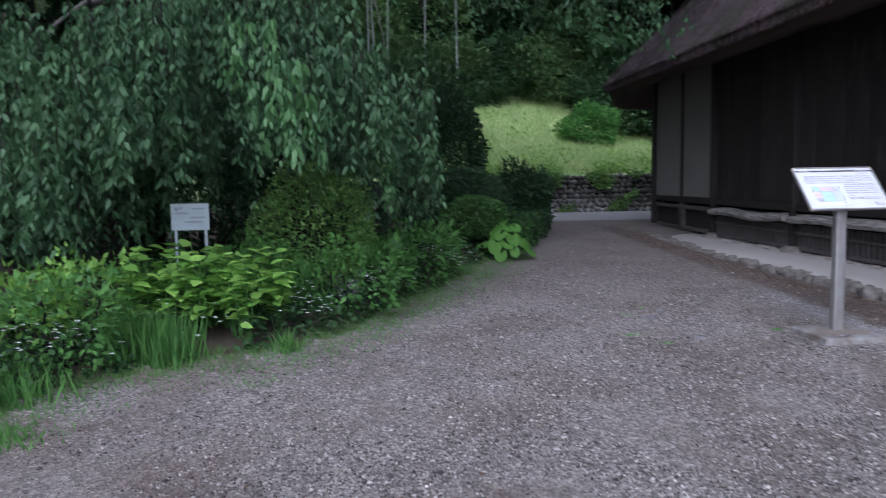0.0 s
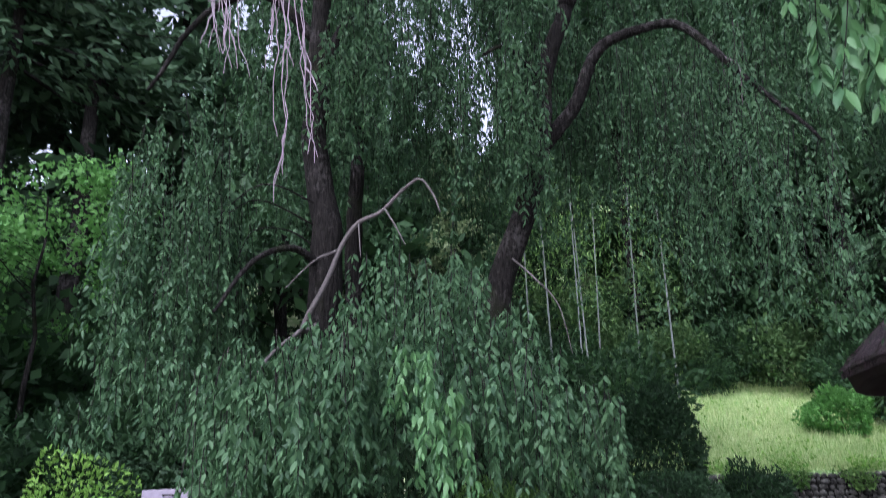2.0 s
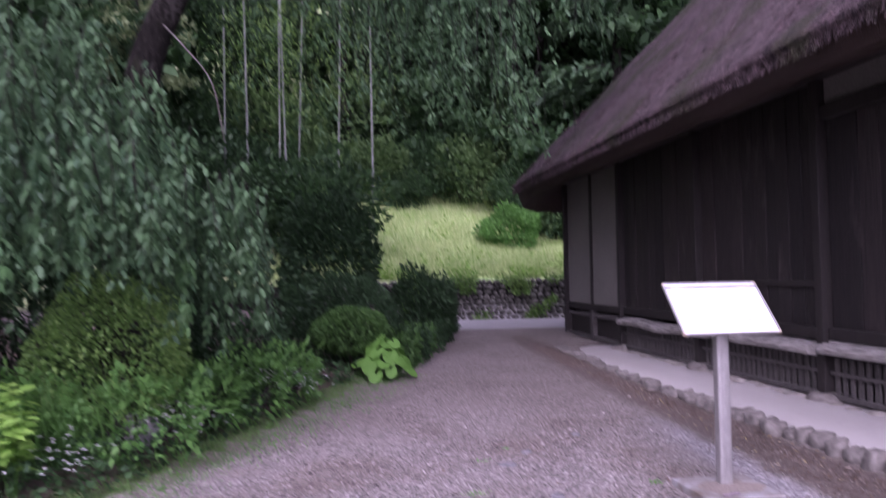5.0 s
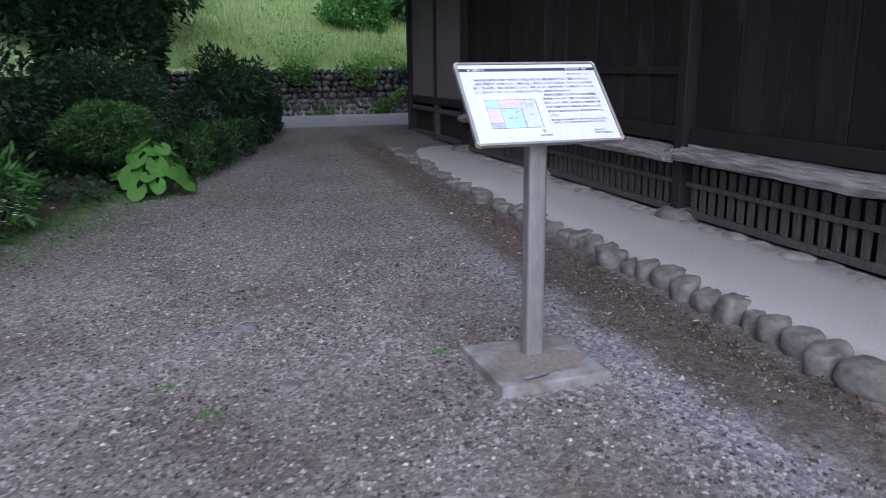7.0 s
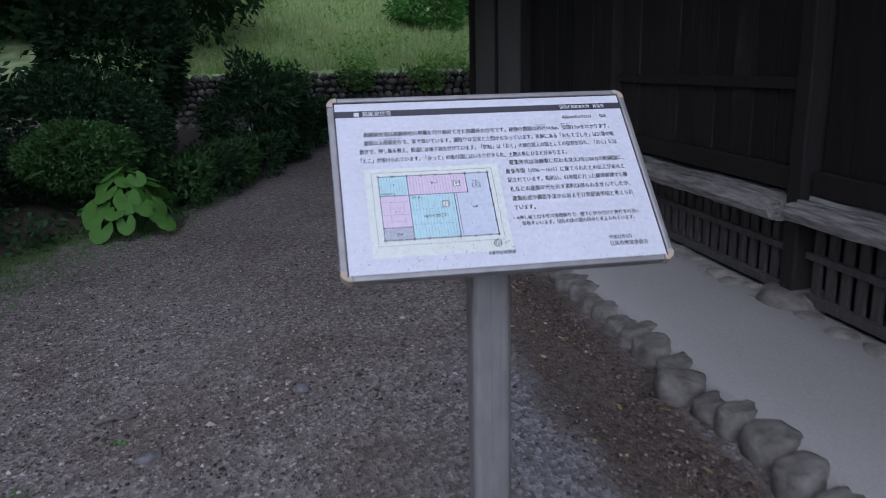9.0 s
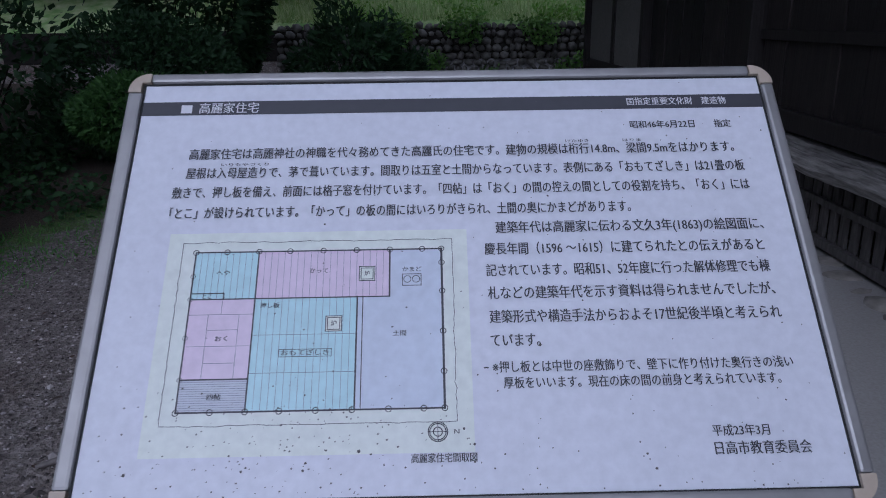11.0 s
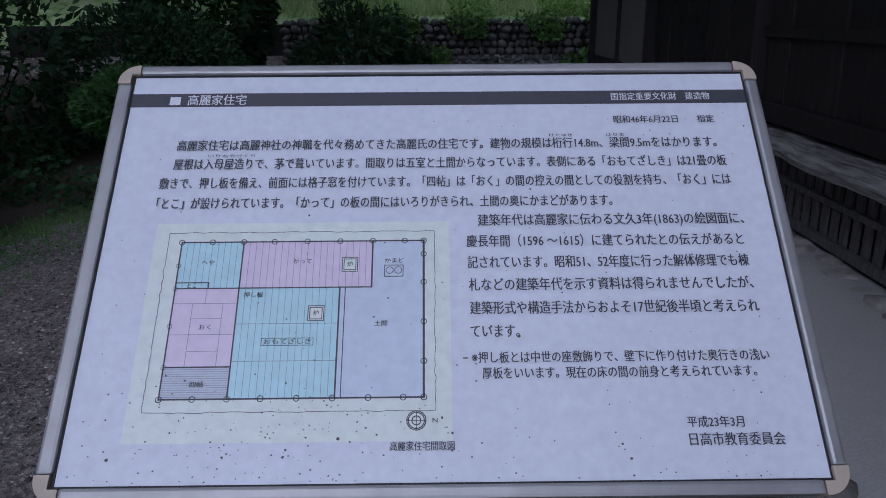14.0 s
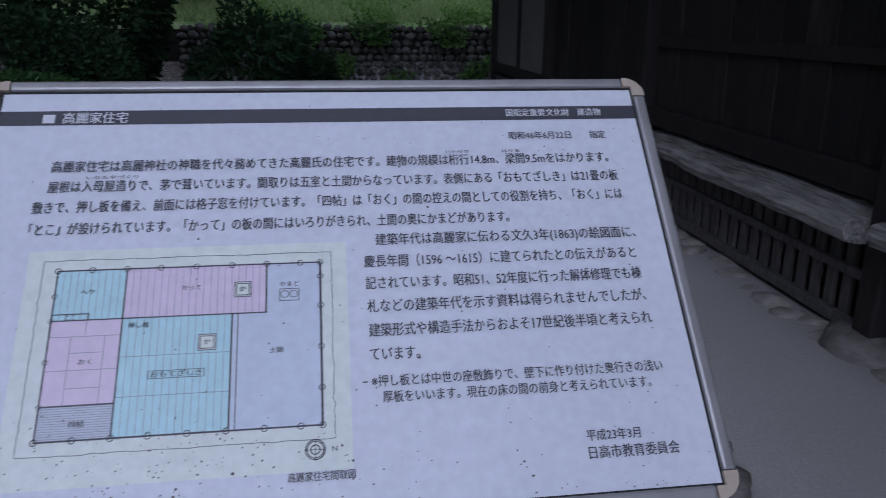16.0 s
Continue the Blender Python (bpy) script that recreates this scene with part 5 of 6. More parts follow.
    z = land(p[:, 0], p[:, 1]) + 0.26 * rng.random(len(p))
    ob = new("meadow_weeds", leaf_mesh("meadow_weeds", np.column_stack([p, z]), rng.normal(0, 1, (len(p), 3)) + np.array([0, -0.3, 0.2]), rng.uniform(0.07, 0.16, len(p)), rng.uniform(0.03, 0.08, len(p)), LIME, rng, "card"))
    tagged(ob, "leafy green weeds in the meadow and above the wall", "weeds", kind="stuff")
    # weeds on the wall
    p = np.stack([rng.uniform(-1.2, 4.5, 9000), np.full(9000, 14.93), rng.uniform(0.5, 1.66, 9000)], 1)
    keep = np.array([noise.noise((x * 1.4, z * 1.8, 9)) > (0.2 if z < 1.42 else -0.1) for x, _, z in p.tolist()])
    p = p[keep] + rng.normal(0, 0.04, (keep.sum(), 3))
    ob = new("wall_ivy", leaf_mesh("wall_ivy", p, rng.normal(0, 1, (len(p), 3)) + np.array([0, -1, -0.3]), 0.1, 0.07, BOX, rng, "card"))
    tagged(ob, "patches of green ivy and weeds on the stone wall", "ivy", kind="stuff")
    # loose stones
    n = 100000
    u = rng.random(n)
    p = np.where(rng.random(n)[:, None] < 0.35, np.stack([rng.normal(-3.6, 2.0, n), rng.normal(-3.4, 1.3, n)], 1), np.stack([rng.normal(-1.6, 2.4, n), rng.normal(-0.3, 3.0, n)], 1))
    p = p[(p[:, 0] < 1.02) & ((p[:, 0] < 0.5) | (u < 0.3) | (p[:, 1] < 1.3))]
    p = p[(bed_depth(p[:, 0], p[:, 1]) < 0.05) & ~((abs(p[:, 0]) < 0.33) & (p[:, 1] > -0.45) & (p[:, 1] < 0.28))]
    n = len(p)
    z = land(p[:, 0], p[:, 1])
    base = np.array([(1, 0, -0.3), (-1, 0, -0.3), (0, 1, -0.3), (0, -1, -0.3), (0, 0, 0.7)], float)
    tri = np.array([(0, 2, 4), (2, 1, 4), (1, 3, 4), (3, 0, 4)])
    size = rng.uniform(0.005, 0.0155, n) * np.where(rng.random(n) < 0.03, 1.8, 1)
    a = rng.uniform(0, math.tau, n)
    c, s = np.cos(a), np.sin(a)
    shape = base[None] * rng.uniform(0.6, 1.3, (n, 5, 1)) * np.stack([np.ones(n), rng.uniform(0.5, 1, n), rng.uniform(0.35, 0.8, n)], 1)[:, None] * size[:, None, None]
    v = np.empty_like(shape)
    v[..., 0] = shape[..., 0] * c[:, None] - shape[..., 1] * s[:, None] + p[:, 0:1]
    v[..., 1] = shape[..., 0] * s[:, None] + shape[..., 1] * c[:, None] + p[:, 1:2]
    v[..., 2] = shape[..., 2] + (z + size * 0.25)[:, None]
    f = (tri[None] + (np.arange(n) * 5)[:, None, None]).reshape(-1, 3)
    me = bpy.data.meshes.new("gravel_stones")
    me.from_pydata(v.reshape(-1, 3).tolist(), [], f.tolist())
    me.materials.append(PEBBLE)
    tagged(new("gravel_stones", me), "loose grey crushed gravel of the yard", "gravel", kind="stuff")
    # crumbs of soil along the kerb
    n = 9000
    p = np.stack([rng.normal(0.95, 0.13, n), rng.uniform(-2.2, 9.0, n)], 1)
    p = p[(p[:, 0] < 1.14) & (p[:, 0] > 0.5)]
    n = len(p)
    z = land(p[:, 0], p[:, 1])
    size = 0.004 + 0.011 * rng.random(n) ** 2
    v = base[None] * rng.uniform(0.6, 1.3, (n, 5, 1)) * size[:, None, None]
    v[..., 0] += p[:, 0:1]
    v[..., 1] += p[:, 1:2]
    v[..., 2] += (z + size * 0.2)[:, None]
    f = (tri[None] + (np.arange(n) * 5)[:, None, None]).reshape(-1, 3)
    me = bpy.data.meshes.new("soil_crumbs")
    me.from_pydata(v.reshape(-1, 3).tolist(), [], f.tolist())
    me.materials.append(CRUMB)
    tagged(new("soil_crumbs", me), "dark brown crumbs of soil along the kerb", "soil", kind="stuff")
    # dead needles in the soil strip
    n = 2600
    p = np.stack([rng.normal(0.95, 0.13, n), rng.uniform(-1.6, 8.5, n)], 1)
    p = p[(p[:, 0] < 1.16) & np.array([noise.noise((a * 3, c * 2, 7)) > -0.05 for a, c in p.tolist()])]
    z = land(p[:, 0], p[:, 1]) + 0.012
    ob = new("dead_needles", leaf_mesh("dead_needles", np.column_stack([p, z]), rng.normal(0, 1, (len(p), 3)) * np.array([1, 1, 0.12]), rng.uniform(0.03, 0.08, len(p)), 0.004, NEEDLES, rng, "card", 0.2))
    tagged(ob, "reddish brown dead needles on the soil by the kerb", "litter", kind="stuff")
    # fallen leaves
    p = np.concatenate([np.stack([rng.uniform(-5, 1.1, 260), rng.uniform(-4, 8, 260)], 1), np.stack([rng.normal(0.95, 0.14, 620), rng.uniform(-1.5, 9.5, 620)], 1)])
    p = p[p[:, 0] < 1.17]
    p = p[bed_depth(p[:, 0], p[:, 1]) < 0]
    z = land(p[:, 0], p[:, 1]) + 0.012
    ob = new("fallen_leaves", leaf_mesh("fallen_leaves", np.column_stack([p, z]), rng.normal(0, 1, (len(p), 3)) * np.array([1, 1, 0.1]), rng.uniform(0.02, 0.065, len(p)), rng.uniform(0.006, 0.03, len(p)), LITTER, rng, "slim", 0.15))
    tagged(ob, "scattered yellow and brown fallen leaves on the gravel", "leaves", kind="stuff")


def island_material(name, stops, rough):
    m, nt, b = material(name, rough)
    g = nt.nodes.new("ShaderNodeNewGeometry")
    nt.links.new(ramp(nt, g.outputs["Random Per Island"], stops), b.inputs["Base Color"])
    return m


PEBBLE = island_material("loose_gravel", [(0.0, (0.025, 0.02, 0.018)), (0.4, (0.09, 0.077, 0.07)), (0.72, (0.2, 0.178, 0.168)), (0.93, (0.36, 0.33, 0.315)), (1.0, (0.52, 0.47, 0.44))], 0.9)
NEEDLES = island_material("dead_needle", [(0.0, (0.04, 0.018, 0.011)), (0.8, (0.11, 0.052, 0.034)), (1.0, (0.26, 0.2, 0.14))], 0.9)
CRUMB = island_material("soil_crumb", [(0.0, (0.028, 0.019, 0.014)), (0.6, (0.09, 0.066, 0.052)), (1.0, (0.22, 0.18, 0.155))], 0.95)
LITTER = island_material("fallen_leaf", [(0.0, (0.04, 0.024, 0.016)), (0.7, (0.095, 0.058, 0.036)), (0.92, (0.2, 0.14, 0.08)), (0.97, (0.4, 0.34, 0.14)), (1.0, (0.45, 0.38, 0.3))], 0.8)
scatter_stuff()


# ---- other things in the garden ----
def small_sign():
    ob = thing("plant_sign", -6.22, 1.085, land_z(-6.22, 1.085) - 0.065, "small white metal label sign on two legs", "sign")
    part("plate", boxes((-0.19, 0.19, -0.008, 0.0, 1.0, 1.27), bevel=0.003), SIGN_WHITE, ob)
    for x in (-0.15, 0.15):
        part("leg", boxes((x - 0.012, x + 0.012, 0.0, 0.014, -0.1, 1.2)), SIGN_WHITE, ob)
    ink = [(-0.15, -0.11, 1.2, 1.235), (-0.1, -0.075, 1.215, 1.24), (0.02, 0.15, 1.212, 1.226)]
    for row, (a, c) in enumerate(((-0.15, -0.02), (0.0, 0.15), (-0.05, 0.12))):
        z = 1.165 - 0.045 * row
        ink.append((a, c, z, z + 0.018))
    for a, c, z0, z1 in ink:
        part("print_bar", boxes((a, c, -0.0095, -0.0085, z0, z1)), FADED, ob)


SIGN_WHITE = rough_material("white_enamel", (0.28, 0.34, 0.37), (0.42, 0.48, 0.51), 9, 5, 0.5, 0.05, 0.001)
FADED = rough_material("faded_print", (0.2, 0.23, 0.25), (0.3, 0.34, 0.36), 60, 5, 0.6, 0.0, 0.001)
small_sign()


def pale_box():
    ob = thing("storage_box", -9.02, 2.0, land_z(-9.02, 2.0), "pale grey painted metal box with an overhanging lid", "box", turn=8)
    part("body", boxes((-0.34, 0.34, -0.3, 0.3, -0.05, 1.3), bevel=0.01), PALE_PAINT, ob)
    part("lid", boxes((-0.46, 0.46, -0.42, 0.42, 1.3, 1.42), bevel=0.025), PALE_PAINT, ob)
    part("cap", boxes((-0.28, 0.3, -0.26, 0.26, 1.42, 1.56), bevel=0.015), PALE_PAINT, ob)
    for x in (-0.36, -0.18, 0.0, 0.18, 0.36):
        bm = bmesh.new()
        bmesh.ops.create_uvsphere(bm, u_segments=8, v_segments=5, radius=0.014, matrix=Matrix.Translation((x, -0.422, 1.35)))
        part("bolt", bm, DARK_WOOD, ob, smooth=True)
    bm = bmesh.new()
    tube(bm, [(0.0, -0.26, 1.49), (0.0, -0.3, 1.5), (0.12, -0.3, 1.5), (0.12, -0.26, 1.49)], [0.009] * 4, 6)
    part("handle", bm, DARK_WOOD, ob)


PALE_PAINT = rough_material("pale_lilac_paint", (0.21, 0.185, 0.225), (0.33, 0.295, 0.35), 12, 3, 0.7, 0.15, 0.002)
pale_box()
for k, (x, y, r) in enumerate(((-10.7, 1.7, (0.75, 0.5, 0.75)), (-10.0, 1.2, (0.4, 0.35, 0.4)), (-9.2, 0.9, (0.3, 0.25, 0.22)), (-4.75, 1.9, (0.2, 0.16, 0.2)))):
    bm = bmesh.new()
    bmesh.ops.create_icosphere(bm, subdivisions=3, radius=1)
    for v in bm.verts:
        c = v.co * (1 + 0.3 * noise.noise(v.co * 1.1 + Vector((k * 4.0, 0, 0))) + 0.08 * noise.noise(v.co * 4))
        v.co = Vector((c.x * r[0], c.y * r[1], c.z * r[2]))
    ob = new("garden_rock", mesh_of("garden_rock", bm, GARDEN_ROCK, True))
    ob.matrix_basis = pose(x, y, land_z(x, y) + r[2] * 0.45)
    tagged(ob, "rough grey garden rock half sunk in the bed", "rock")
light_maple = forest_tree("maple_tree", "bright green layered maple at the forest's edge", 9.0, 2.5, 6000, 0.18, MAPLE, 180, 0.66, 0.1)
light_maple.matrix_basis = pose(-15.0, 6.0, land_z(-15.0, 6.0)) @ Matrix.Scale(0.87, 4)
# trunk placed along the camera's ray and thickened to fit the view
cedar = forest_tree("cedar", "thick dark trunked cedar behind the thatched roof, sized to fit the view", 24, 3.2, 6000, 0.45, NEEDLE, 190, 0.62, 0.75, True)
cedar.matrix_basis = pose(12.8, 17.8, land_z(12.8, 17.8))
for k, (x, y) in enumerate(((-18.0, 10.2), (-19.2, 8.6))):
    ob = forest_tree("cedar", "tall straight cedar with a bare trunk in the dark wood", 24, 3.6, 5600, 0.45, NEEDLE, 192 + k, 0.56, 0.34, True)
    ob.matrix_basis = pose(x, y, land_z(x, y))
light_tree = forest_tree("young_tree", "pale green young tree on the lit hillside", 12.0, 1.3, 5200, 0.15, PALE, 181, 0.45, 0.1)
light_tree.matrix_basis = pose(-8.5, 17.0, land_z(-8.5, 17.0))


# small litter in the yard
def stick(x, y, z, length, turn, seed, label, mat):
    rng = np.random.default_rng(seed)
    bm = bmesh.new()
    tube(bm, wander((-length / 2, 0, 0), (length / 2, 0, 0), 5, 0.006, rng), [0.007, 0.011, 0.013, 0.012, 0.013, 0.008], 7)
    ob = new("stick", mesh_of("stick", bm, mat, True))
    ob.matrix_basis = pose(x, y, z + 0.012, 0, 0, turn)
    tagged(ob, label, "stick")


stick(-0.1, -0.3, 0.06, 0.14, 8, 301, "short pale broken stick lying on the concrete slab", PALE_TWIG)
stick(-1.42, 1.72, land_z(-1.42, 1.72) + 0.006, 0.2, 20, 302, "short dark broken stick lying on the gravel", GREY_TWIG)
for k, (x, y, r) in enumerate(((-1.46, 0.98, 0.085), (-1.2, 1.35, 0.06), (-1.28, 0.1, 0.07), (-0.55, 1.9, 0.05))):
    bm = bmesh.new()
    bmesh.ops.create_icosphere(bm, subdivisions=2, radius=1)
    for v in bm.verts:
        c = v.co * (1 + 0.35 * noise.noise(v.co * 1.2 + Vector((k * 3.0, 2, 0))))
        v.co = Vector((c.x * r, c.y * r * 0.75, c.z * 0.022))
    ob = new("flat_stone", mesh_of("flat_stone", bm, GARDEN_ROCK, True))
    ob.matrix_basis = pose(x, y, land_z(x, y) + 0.004, 0, 0, 40 * k)
    tagged(ob, "flat purplish grey stone sunk in the gravel", "stone")
for k, (x, y, r) in enumerate(((-1.37, 1.5, 0.1), (-1.65, 1.14, 0.16), (-1.86, 0.26, 0.2), (-1.66, -0.09, 0.12), (-0.42, 0.3, 0.12), (-5.25, -0.94, 0.5))):
    blades("weed_tuft", "small green weeds growing through the gravel", x, y, (r * 0.7, r * 0.5), int(40 + 700 * r * r), 0.045, 0.01, GRASS, 310 + k, "weed", 0.9)

# ---- the face of the information sign ----
PANEL = pose(0.0437, 0.0438, 1.398, 47.3, 0, 0)


def ink_material(name, colour, rough=0.4):
    return rough_material(name, tuple(c * 0.88 for c in colour), tuple(min(1, c * 1.06) for c in colour), 90, 9, rough, 0.0, 0.001)


PAPER = ink_material("white_printed_sheet", (0.7, 0.71, 0.77), 0.38)
CREAM = ink_material("pale_plan_sheet", (0.76, 0.8, 0.73))
TEAL = ink_material("teal_print", (0.52, 0.75, 0.78))
PINK = ink_material("pink_print", (0.75, 0.62, 0.74))
LILAC = ink_material("lilac_print", (0.62, 0.67, 0.76))
HATCH = ink_material("grey_print", (0.56, 0.58, 0.64))
CHARCOAL = ink_material("charcoal_print", (0.055, 0.055, 0.065))
THIN = ink_material("fine_line_print", (0.2, 0.22, 0.26))
WHITE_INK = ink_material("white_print", (0.75, 0.75, 0.78))
GASKET = ink_material("black_gasket", (0.012, 0.012, 0.012), 0.6)

panel = part("panel", boxes((-0.381, 0.3835, -0.2475, 0.2485, -0.014, 0.0)), PAPER, sign)
panel.matrix_basis = PANEL
W2, H2 = 0.4, 0.2635


def frame_bar(x0, x1, y0, y1):
    bm = bmesh.new()
    box(bm, x0, x1, y0, y1, -0.018, 0.006, 0.0035)
    part("frame_bar", bm, ALU, sign).matrix_basis = PANEL


frame_bar(-W2, -0.383, -0.236, 0.236)
frame_bar(0.3855, W2, -0.236, 0.236)
frame_bar(-0.374, 0.374, 0.2505, H2)
frame_bar(-0.374, 0.374, -H2, -0.2495)
for sx in (-1, 1):
    for sy in (-1, 1):
        bm = bmesh.new()
        outer = []
        for i in range(9):
            a = radians(90 * i / 8)
            outer.append(((W2 - 0.024) + 0.0245 * math.cos(a), (H2 - 0.024) + 0.0245 * math.sin(a)))
        loop = [(W2 + 0.0005, 0.2365)] + outer + [(0.3745, H2 + 0.0005), (0.3745, 0.2505), (0.385, 0.2505), (0.385, 0.2365)]
        lo = [bm.verts.new((sx * x, sy * y, -0.0185)) for x, y in loop]
        hi = [bm.verts.new((sx * x, sy * y, 0.0055)) for x, y in loop]
        for k in range(len(loop)):
            bm.faces.new((lo[k], lo[(k + 1) % len(loop)], hi[(k + 1) % len(loop)], hi[k]))
        bm.faces.new(hi)
        bm.faces.new(lo[::-1])
        bmesh.ops.recalc_face_normals(bm, faces=bm.faces)
        part("corner_cap", bm, CAP, sign).matrix_basis = PANEL
for strip in ((-0.3832, -0.3812, -0.2495, 0.2505), (0.3836, 0.3856, -0.2495, 0.2505), (-0.381, 0.3835, 0.2486, 0.2504), (-0.381, 0.3835, -0.2494, -0.2476)):
    part("gasket", boxes((*strip, -0.012, 0.0012)), GASKET, sign).matrix_basis = PANEL
part("mounting_bracket", boxes((-0.07, 0.1, -0.1, 0.1, -0.034, -0.0145), bevel=0.004), ALU, sign).matrix_basis = PANEL


def flat(name, u0, u1, v0, v1, layer, mat, label=""):
    """A printed patch on the sheet; layer counts the inks from below."""
    z = 0.0003 + 0.0002 * layer
    bm = bmesh.new()
    bm.faces.new([bm.verts.new(p) for p in ((u0, v0, z), (u1, v0, z), (u1, v1, z), (u0, v1, z))])
    return part(name, bm, mat, panel, label)


def stroke(name, points, width, layer, mat, closed=False):
    """A printed line of even width."""
    z = 0.0003 + 0.0002 * layer
    bm = bmesh.new()
    pts = points + points[:1] if closed else points
    for (ax, ay), (bx, by) in zip(pts, pts[1:]):
        d = math.hypot(bx - ax, by - ay) or 1e-9
        ox, oy = -(by - ay) / d * width / 2, (bx - ax) / d * width / 2
        ex, ey = (bx - ax) / d * width / 2, (by - ay) / d * width / 2
        bm.faces.new([bm.verts.new(p) for p in ((ax - ex + ox, ay - ey + oy, z), (ax - ex - ox, ay - ey - oy, z), (bx + ex - ox, by + ey - oy, z), (bx + ex + ox, by + ey + oy, z))])
    return part(name, bm, mat, panel)


def ring_line(name, u, v, r, width, layer, mat):
    return stroke(name, [(u + r * math.cos(k * math.tau / 20), v + r * math.sin(k * math.tau / 20)) for k in range(20)], width, layer, mat, True)


def lettering(text, u0, u1, v, height, mat=None, layer=4):
    """One line of writing, set to its width and height."""
    curve = bpy.data.curves.new("text_line", "FONT")
    curve.body = text
    curve.resolution_u = 2
    ob = new("text_line", curve)
    me = bpy.data.meshes.new_from_object(ob.evaluated_get(bpy.context.evaluated_depsgraph_get()))
    bpy.data.objects.remove(ob)
    co = np.empty(len(me.vertices) * 3, np.float32)
    me.vertices.foreach_get("co", co)
    co = co.reshape(-1, 3)
    lo, hi = co.min(0), co.max(0)
    co[:, 0] = u0 + (co[:, 0] - lo[0]) / (hi[0] - lo[0]) * (u1 - u0)
    co[:, 1] = v + (co[:, 1] - 0.34) * height / 0.92
    co[:, 2] = 0.0003 + 0.0002 * layer
    me.vertices.foreach_set("co", co.reshape(-1))
    me.materials.clear()
    me.materials.append(mat or CHARCOAL)
    me.update()
    bm = bmesh.new()
    bm.from_mesh(me)
    twin = bmesh.ops.duplicate(bm, geom=bm.verts[:] + bm.edges[:] + bm.faces[:])["geom"]
    bmesh.ops.translate(bm, vec=(height * 0.03, 0, 0.0001), verts=[g for g in twin if isinstance(g, bmesh.types.BMVert)])
    bm.to_mesh(me)
    bm.free()
    out = new("text_line", me)
    out.parent = panel
    return out


flat("title_bar", -0.381, 0.3835, 0.2035, 0.2236, 0, CHARCOAL)
flat("title_mark", -0.3334, -0.3202, 0.2065, 0.2185, 1, WHITE_INK)
lettering("高麗家住宅", -0.3113, -0.239, 0.2125, 0.0155, WHITE_INK)
lettering("国指定重要文化財　建造物", 0.2152, 0.3381, 0.2135, 0.0112, WHITE_INK)
lettering("昭和46年6月22日　　指定", 0.2147, 0.3384, 0.1792, 0.0112)
lettering("高麗家住宅は高麗神社の神職を代々務めてきた高麗氏の住宅です。建物の規模は桁行14.8m、梁間9.5mをはかります。", -0.3152, 0.3352, 0.1458, 0.015)
lettering("屋根は入母屋造りで、茅で葺いています。間取りは五室と土間からなっています。表側にある「おもてざしき」は21畳の板", -0.3158, 0.3429, 0.1195, 0.015)
lettering("敷きで、押し板を備え、前面には格子窓を付けています。「四帖」は「おく」の間の控えの間としての役割を持ち、「おく」には", -0.3287, 0.3436, 0.0935, 0.015)
lettering("「とこ」が設けられています。「かって」の板の間にはいろりがきられ、土間の奥にかまどがあります。", -0.3281, 0.2004, 0.0665, 0.015)
for text, u, w, v in (("けたゆき", 0.134, 0.028, 0.1572), ("はりま", 0.203, 0.022, 0.1572), ("いりもやづくり", -0.276, 0.056, 0.1312)):
    lettering(text, u, u + w, v, 0.0045)
for text, u0, u1, v in (("建築年代は高麗家に伝わる文久3年(1863)の絵図面に、", 0.0434, 0.3492, 0.0415), ("慶長年間（1596 〜1615）に建てられたとの伝えがあると", 0.0298, 0.3441, 0.0148),
                        ("記されています。昭和51、52年度に行った解体修理でも棟", 0.0304, 0.3454, -0.0115), ("札などの建築年代を示す資料は得られませんでしたが、", 0.031, 0.3452, -0.0385),
                        ("建築形式や構造手法からおよそ17世紀後半頃と考えられ", 0.0315, 0.3462, -0.066), ("ています。", 0.0314, 0.0839, -0.0925)):
    lettering(text, u0, u1, v, 0.015)
lettering("※押し板とは中世の座敷飾りで、壁下に作り付けた奥行きの浅い", 0.0319, 0.3465, -0.1215, 0.0125)
lettering("厚板をいいます。現在の床の間の前身と考えられています。", 0.0426, 0.33, -0.1385, 0.0125)
lettering("平成23年3月", 0.2493, 0.307, -0.1915, 0.0115)
lettering("日高市教育委員会", 0.2489, 0.3455, -0.209, 0.013)
lettering("高麗家住宅間取図", -0.0531, 0.012, -0.2125, 0.0092)
stroke("dash_mark", [(0.0235, -0.1215), (0.0272, -0.1215)], 0.0014, 3, CHARCOAL)


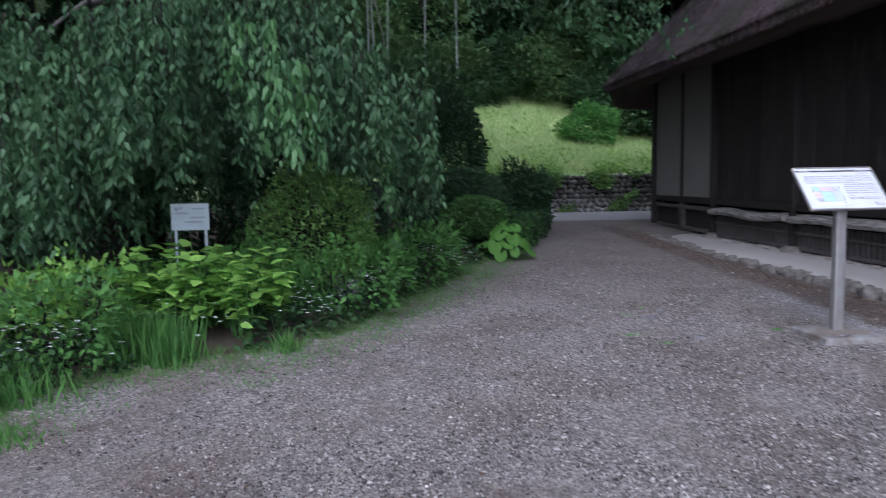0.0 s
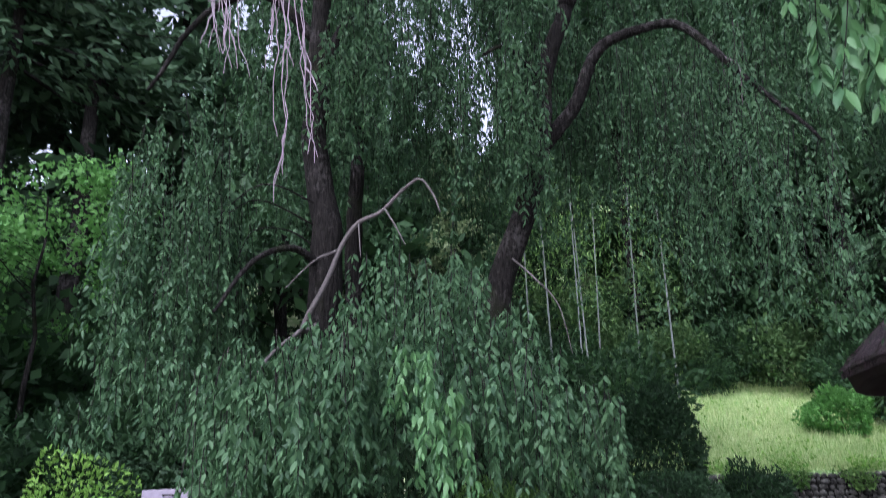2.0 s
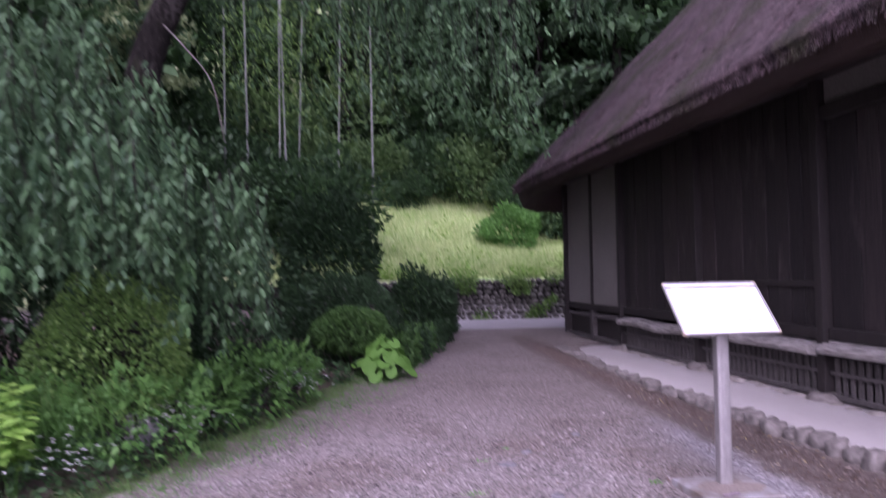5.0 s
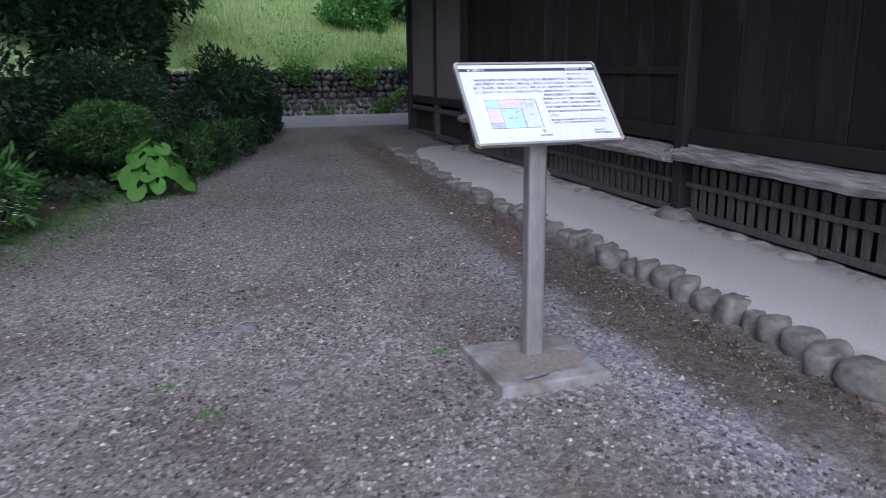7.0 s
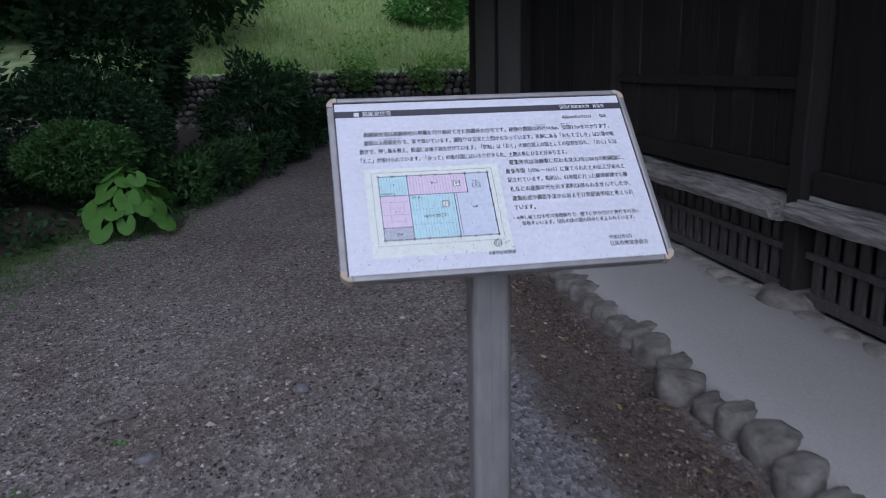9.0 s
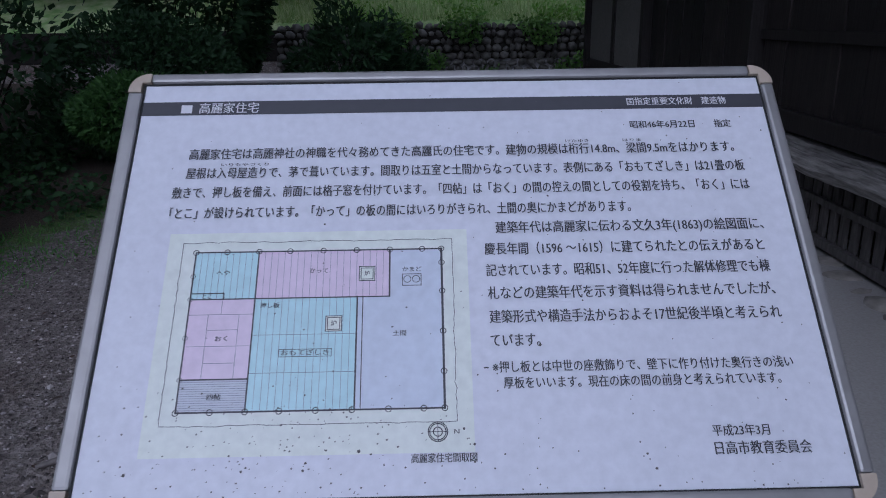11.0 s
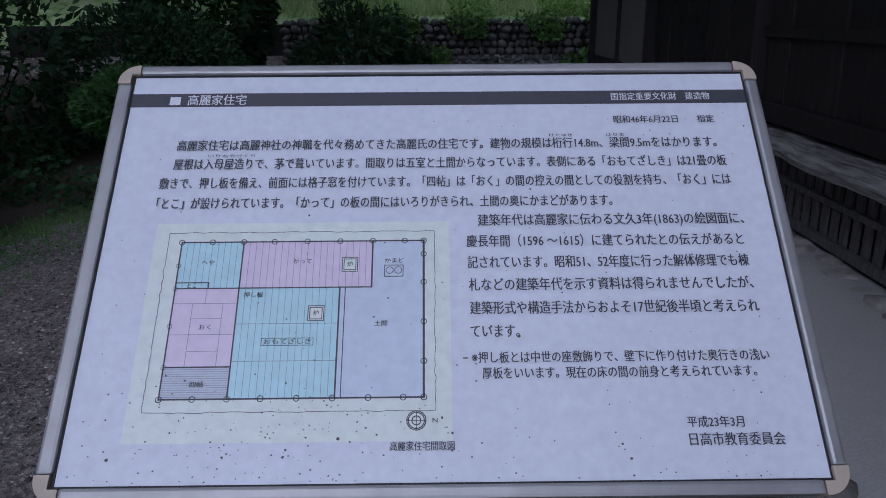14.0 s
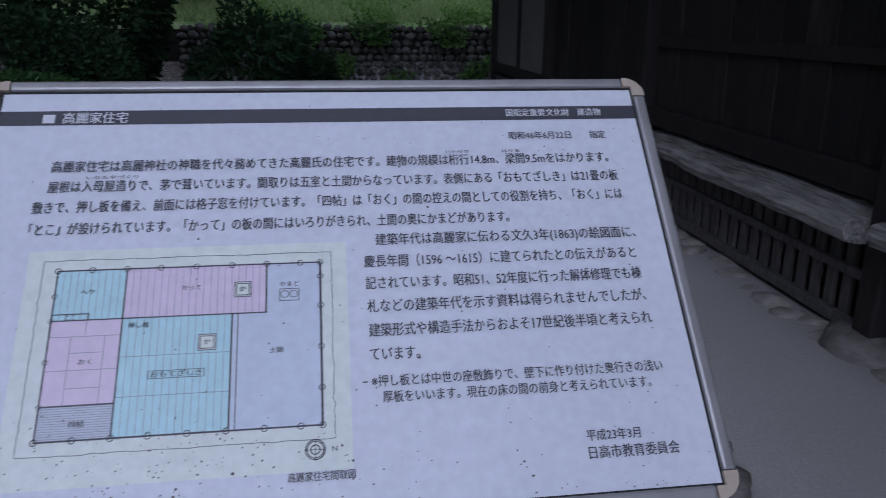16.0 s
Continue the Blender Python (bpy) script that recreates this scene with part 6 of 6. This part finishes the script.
def build_plan():
    """The printed floor plan with its rooms."""
    rng = np.random.default_rng(77)
    flat("plan_sheet", -0.3233, 0.0105, -0.207, 0.041, 0, CREAM, "pale cream plan sheet")
    x0, x1, xa, xb, xc = -0.2915, -0.0186, -0.2215, -0.0760, -0.1108
    y0, y1, ya, yb = -0.1625, 0.0168, -0.0394, -0.1284
    flat("room_fill", x0, xa, ya, y1, 1, TEAL)
    flat("room_fill", xa, xb, ya, y1, 1, PINK)
    flat("room_fill", x0, xa, yb, ya, 1, PINK)
    flat("room_fill", x0, xa, y0, yb, 1, HATCH)
    flat("room_fill", xa, xc, y0, ya, 1, TEAL)
    flat("room_fill", xc, x1, y0, ya, 1, LILAC)
    flat("room_fill", xb, x1, ya, y1, 1, LILAC)
    for lo, hi, v0, v1, n in ((x0, xa, ya, y1, 10), (xa, xb, ya, y1, 20), (xa, xc, y0, ya, 15)):
        for k in range(1, n):
            u = lo + (hi - lo) * k / n
            stroke("board_line", [(u, v0), (u, v1)], 0.0004, 2, THIN)
    for k in range(1, 14):
        v = y0 + (yb - y0) * k / 14
        stroke("board_line", [(x0, v), (xa, v)], 0.0004, 2, THIN)
    for v in (-0.081, -0.1225):
        stroke("board_line", [(xa, v), (xc, v)], 0.0005, 2, THIN)
    for seg in ([(x0, -0.057), (xa, -0.057)], [(x0, -0.0925), (xa, -0.0925)], [(-0.27, -0.057), (-0.27, yb)], [(-0.237, -0.057), (-0.237, yb)],
                [(-0.27, -0.0745), (-0.237, -0.0745)], [(-0.27, -0.111), (-0.237, -0.111)], [(-0.2565, ya), (-0.2565, -0.057)]):
        stroke("mat_line", seg, 0.0005, 2, THIN)
    for seg, w in (([(x0, y1), (x1, y1)], 0.0016), ([(x1, y1), (x1, y0)], 0.0024), ([(x0, y0), (x1, y0)], 0.0018), ([(x0, y0), (x0, y1)], 0.0016), ([(xa, y0), (xa, y1)], 0.0016),
                   ([(x0, ya), (xb, ya)], 0.0014), ([(xb, ya), (xb, y1)], 0.0018), ([(xc, y0), (xc, ya)], 0.0018), ([(xc + 0.006, y0), (xc + 0.006, ya)], 0.001), ([(x0, yb), (xa, yb)], 0.0016),
                   ([(x0, -0.0325), (-0.2555, -0.0325)], 0.0012), ([(-0.2555, -0.0325), (-0.2555, ya)], 0.0012)):
        stroke("wall_line", seg, w, 3, CHARCOAL)
    wave = []
    for (ax, ay), (bx, by) in (((-0.307, 0.029), (-0.0064, 0.029)), ((-0.0064, 0.029), (-0.0064, -0.1763)), ((-0.0064, -0.1763), (-0.307, -0.1763)), ((-0.307, -0.1763), (-0.307, 0.029))):
        for k in range(30):
            f = k / 30
            wave.append((ax + (bx - ax) * f + float(rng.normal(0, 0.0005)), ay + (by - ay) * f + float(rng.normal(0, 0.0005))))
    stroke("eave_line", wave, 0.0006, 2, CHARCOAL, True)
    for u in (x0, -0.257, xa, -0.187, -0.15, -0.113, xb, -0.04, x1):
        ring_line("column_mark", u, y1, 0.003, 0.0009, 3, CHARCOAL)
        ring_line("column_mark", u, y0, 0.003, 0.0009, 3, CHARCOAL)
    for v in (0.0, -0.034, -0.08, -0.124):
        ring_line("column_mark", x1, v, 0.003, 0.0009, 3, CHARCOAL)
    for v in (-0.012, ya, -0.083, yb):
        ring_line("column_mark", x0, v, 0.0025, 0.0006, 3, CHARCOAL)
    for u, v in ((-0.1008, -0.0121), (-0.1353, -0.0696)):
        flat("hearth_fill", u - 0.0085, u + 0.0085, v - 0.0085, v + 0.0085, 3, CREAM)
        for r in (0.0085, 0.0066):
            stroke("hearth_line", [(u - r, v - r), (u + r, v - r), (u + r, v + r), (u - r, v + r)], 0.0009, 4, CHARCOAL, True)
        lettering("炉", u - 0.003, u + 0.003, v, 0.006, layer=5)
    stroke("stove_line", [(-0.062, -0.027), (-0.0415, -0.027), (-0.0415, -0.0135), (-0.062, -0.0135)], 0.0008, 3, CHARCOAL, True)
    ring_line("stove_line", -0.0565, -0.0195, 0.004, 0.0007, 3, CHARCOAL)
    ring_line("stove_line", -0.047, -0.0195, 0.004, 0.0007, 3, CHARCOAL)
    for text, u, v, w in (("へや", -0.259, -0.0085, 0.014), ("かって", -0.154, -0.008, 0.02), ("かまど", -0.0515, -0.008, 0.021), ("土間", -0.065, -0.082, 0.014), ("おく", -0.2535, -0.0845, 0.013), ("四帖", -0.2545, -0.147, 0.014), ("とこ", -0.2735, -0.0362, 0.01), ("押し板", -0.205, -0.0478, 0.021), ("おもてざしき", -0.164, -0.1015, 0.05)):
        lettering(text, u - w / 2, u + w / 2, v, 0.0062, layer=5)
    stroke("label_box", [(-0.1915, -0.1055), (-0.1365, -0.1055), (-0.1365, -0.0975), (-0.1915, -0.0975)], 0.0006, 3, CHARCOAL, True)
    for r in (0.0098, 0.0082, 0.0045):
        ring_line("compass_line", -0.0262, -0.1865, r, 0.001, 3, CHARCOAL)
    stroke("compass_line", [(-0.0355, -0.1865), (-0.0168, -0.1865)], 0.0006, 3, CHARCOAL)
    stroke("compass_line", [(-0.0262, -0.1958), (-0.0262, -0.1772)], 0.0006, 3, CHARCOAL)
    lettering("N", -0.0098, -0.0048, -0.1865, 0.0062, layer=3)


build_plan()


def specks():
    """Dirt flecks on the weathered sheet, thicker towards its foot."""
    rng = np.random.default_rng(78)
    n = 400
    u = rng.uniform(-0.375, 0.38, n)
    v = -0.245 + 0.49 * rng.random(n) ** 2.2
    low = rng.random(n) < 0.45
    u = np.where(low, rng.normal(-0.17, 0.1, n), u)
    v = np.where(low, rng.normal(-0.2, 0.03, n), v)
    ok = (abs(u) < 0.378) & (abs(v) < 0.245)
    u, v = u[ok], v[ok]
    r = rng.uniform(0.0003, 0.0011, len(u)) * np.where(rng.random(len(u)) < 0.06, 1.8, 1)
    bm = bmesh.new()
    for a, c, s in zip(u.tolist(), v.tolist(), r.tolist()):
        t0 = rng.uniform(0, 6)
        bm.faces.new([bm.verts.new((a + s * rng.uniform(0.6, 1.4) * math.cos(t0 + k * 1.26), c + s * math.sin(t0 + k * 1.26), 0.0016)) for k in range(5)])
    tagged(part("dirt", bm, SPECK, panel), kind="stuff")


SPECK = ink_material("dirt_fleck", (0.12, 0.11, 0.11), 0.9)
specks()
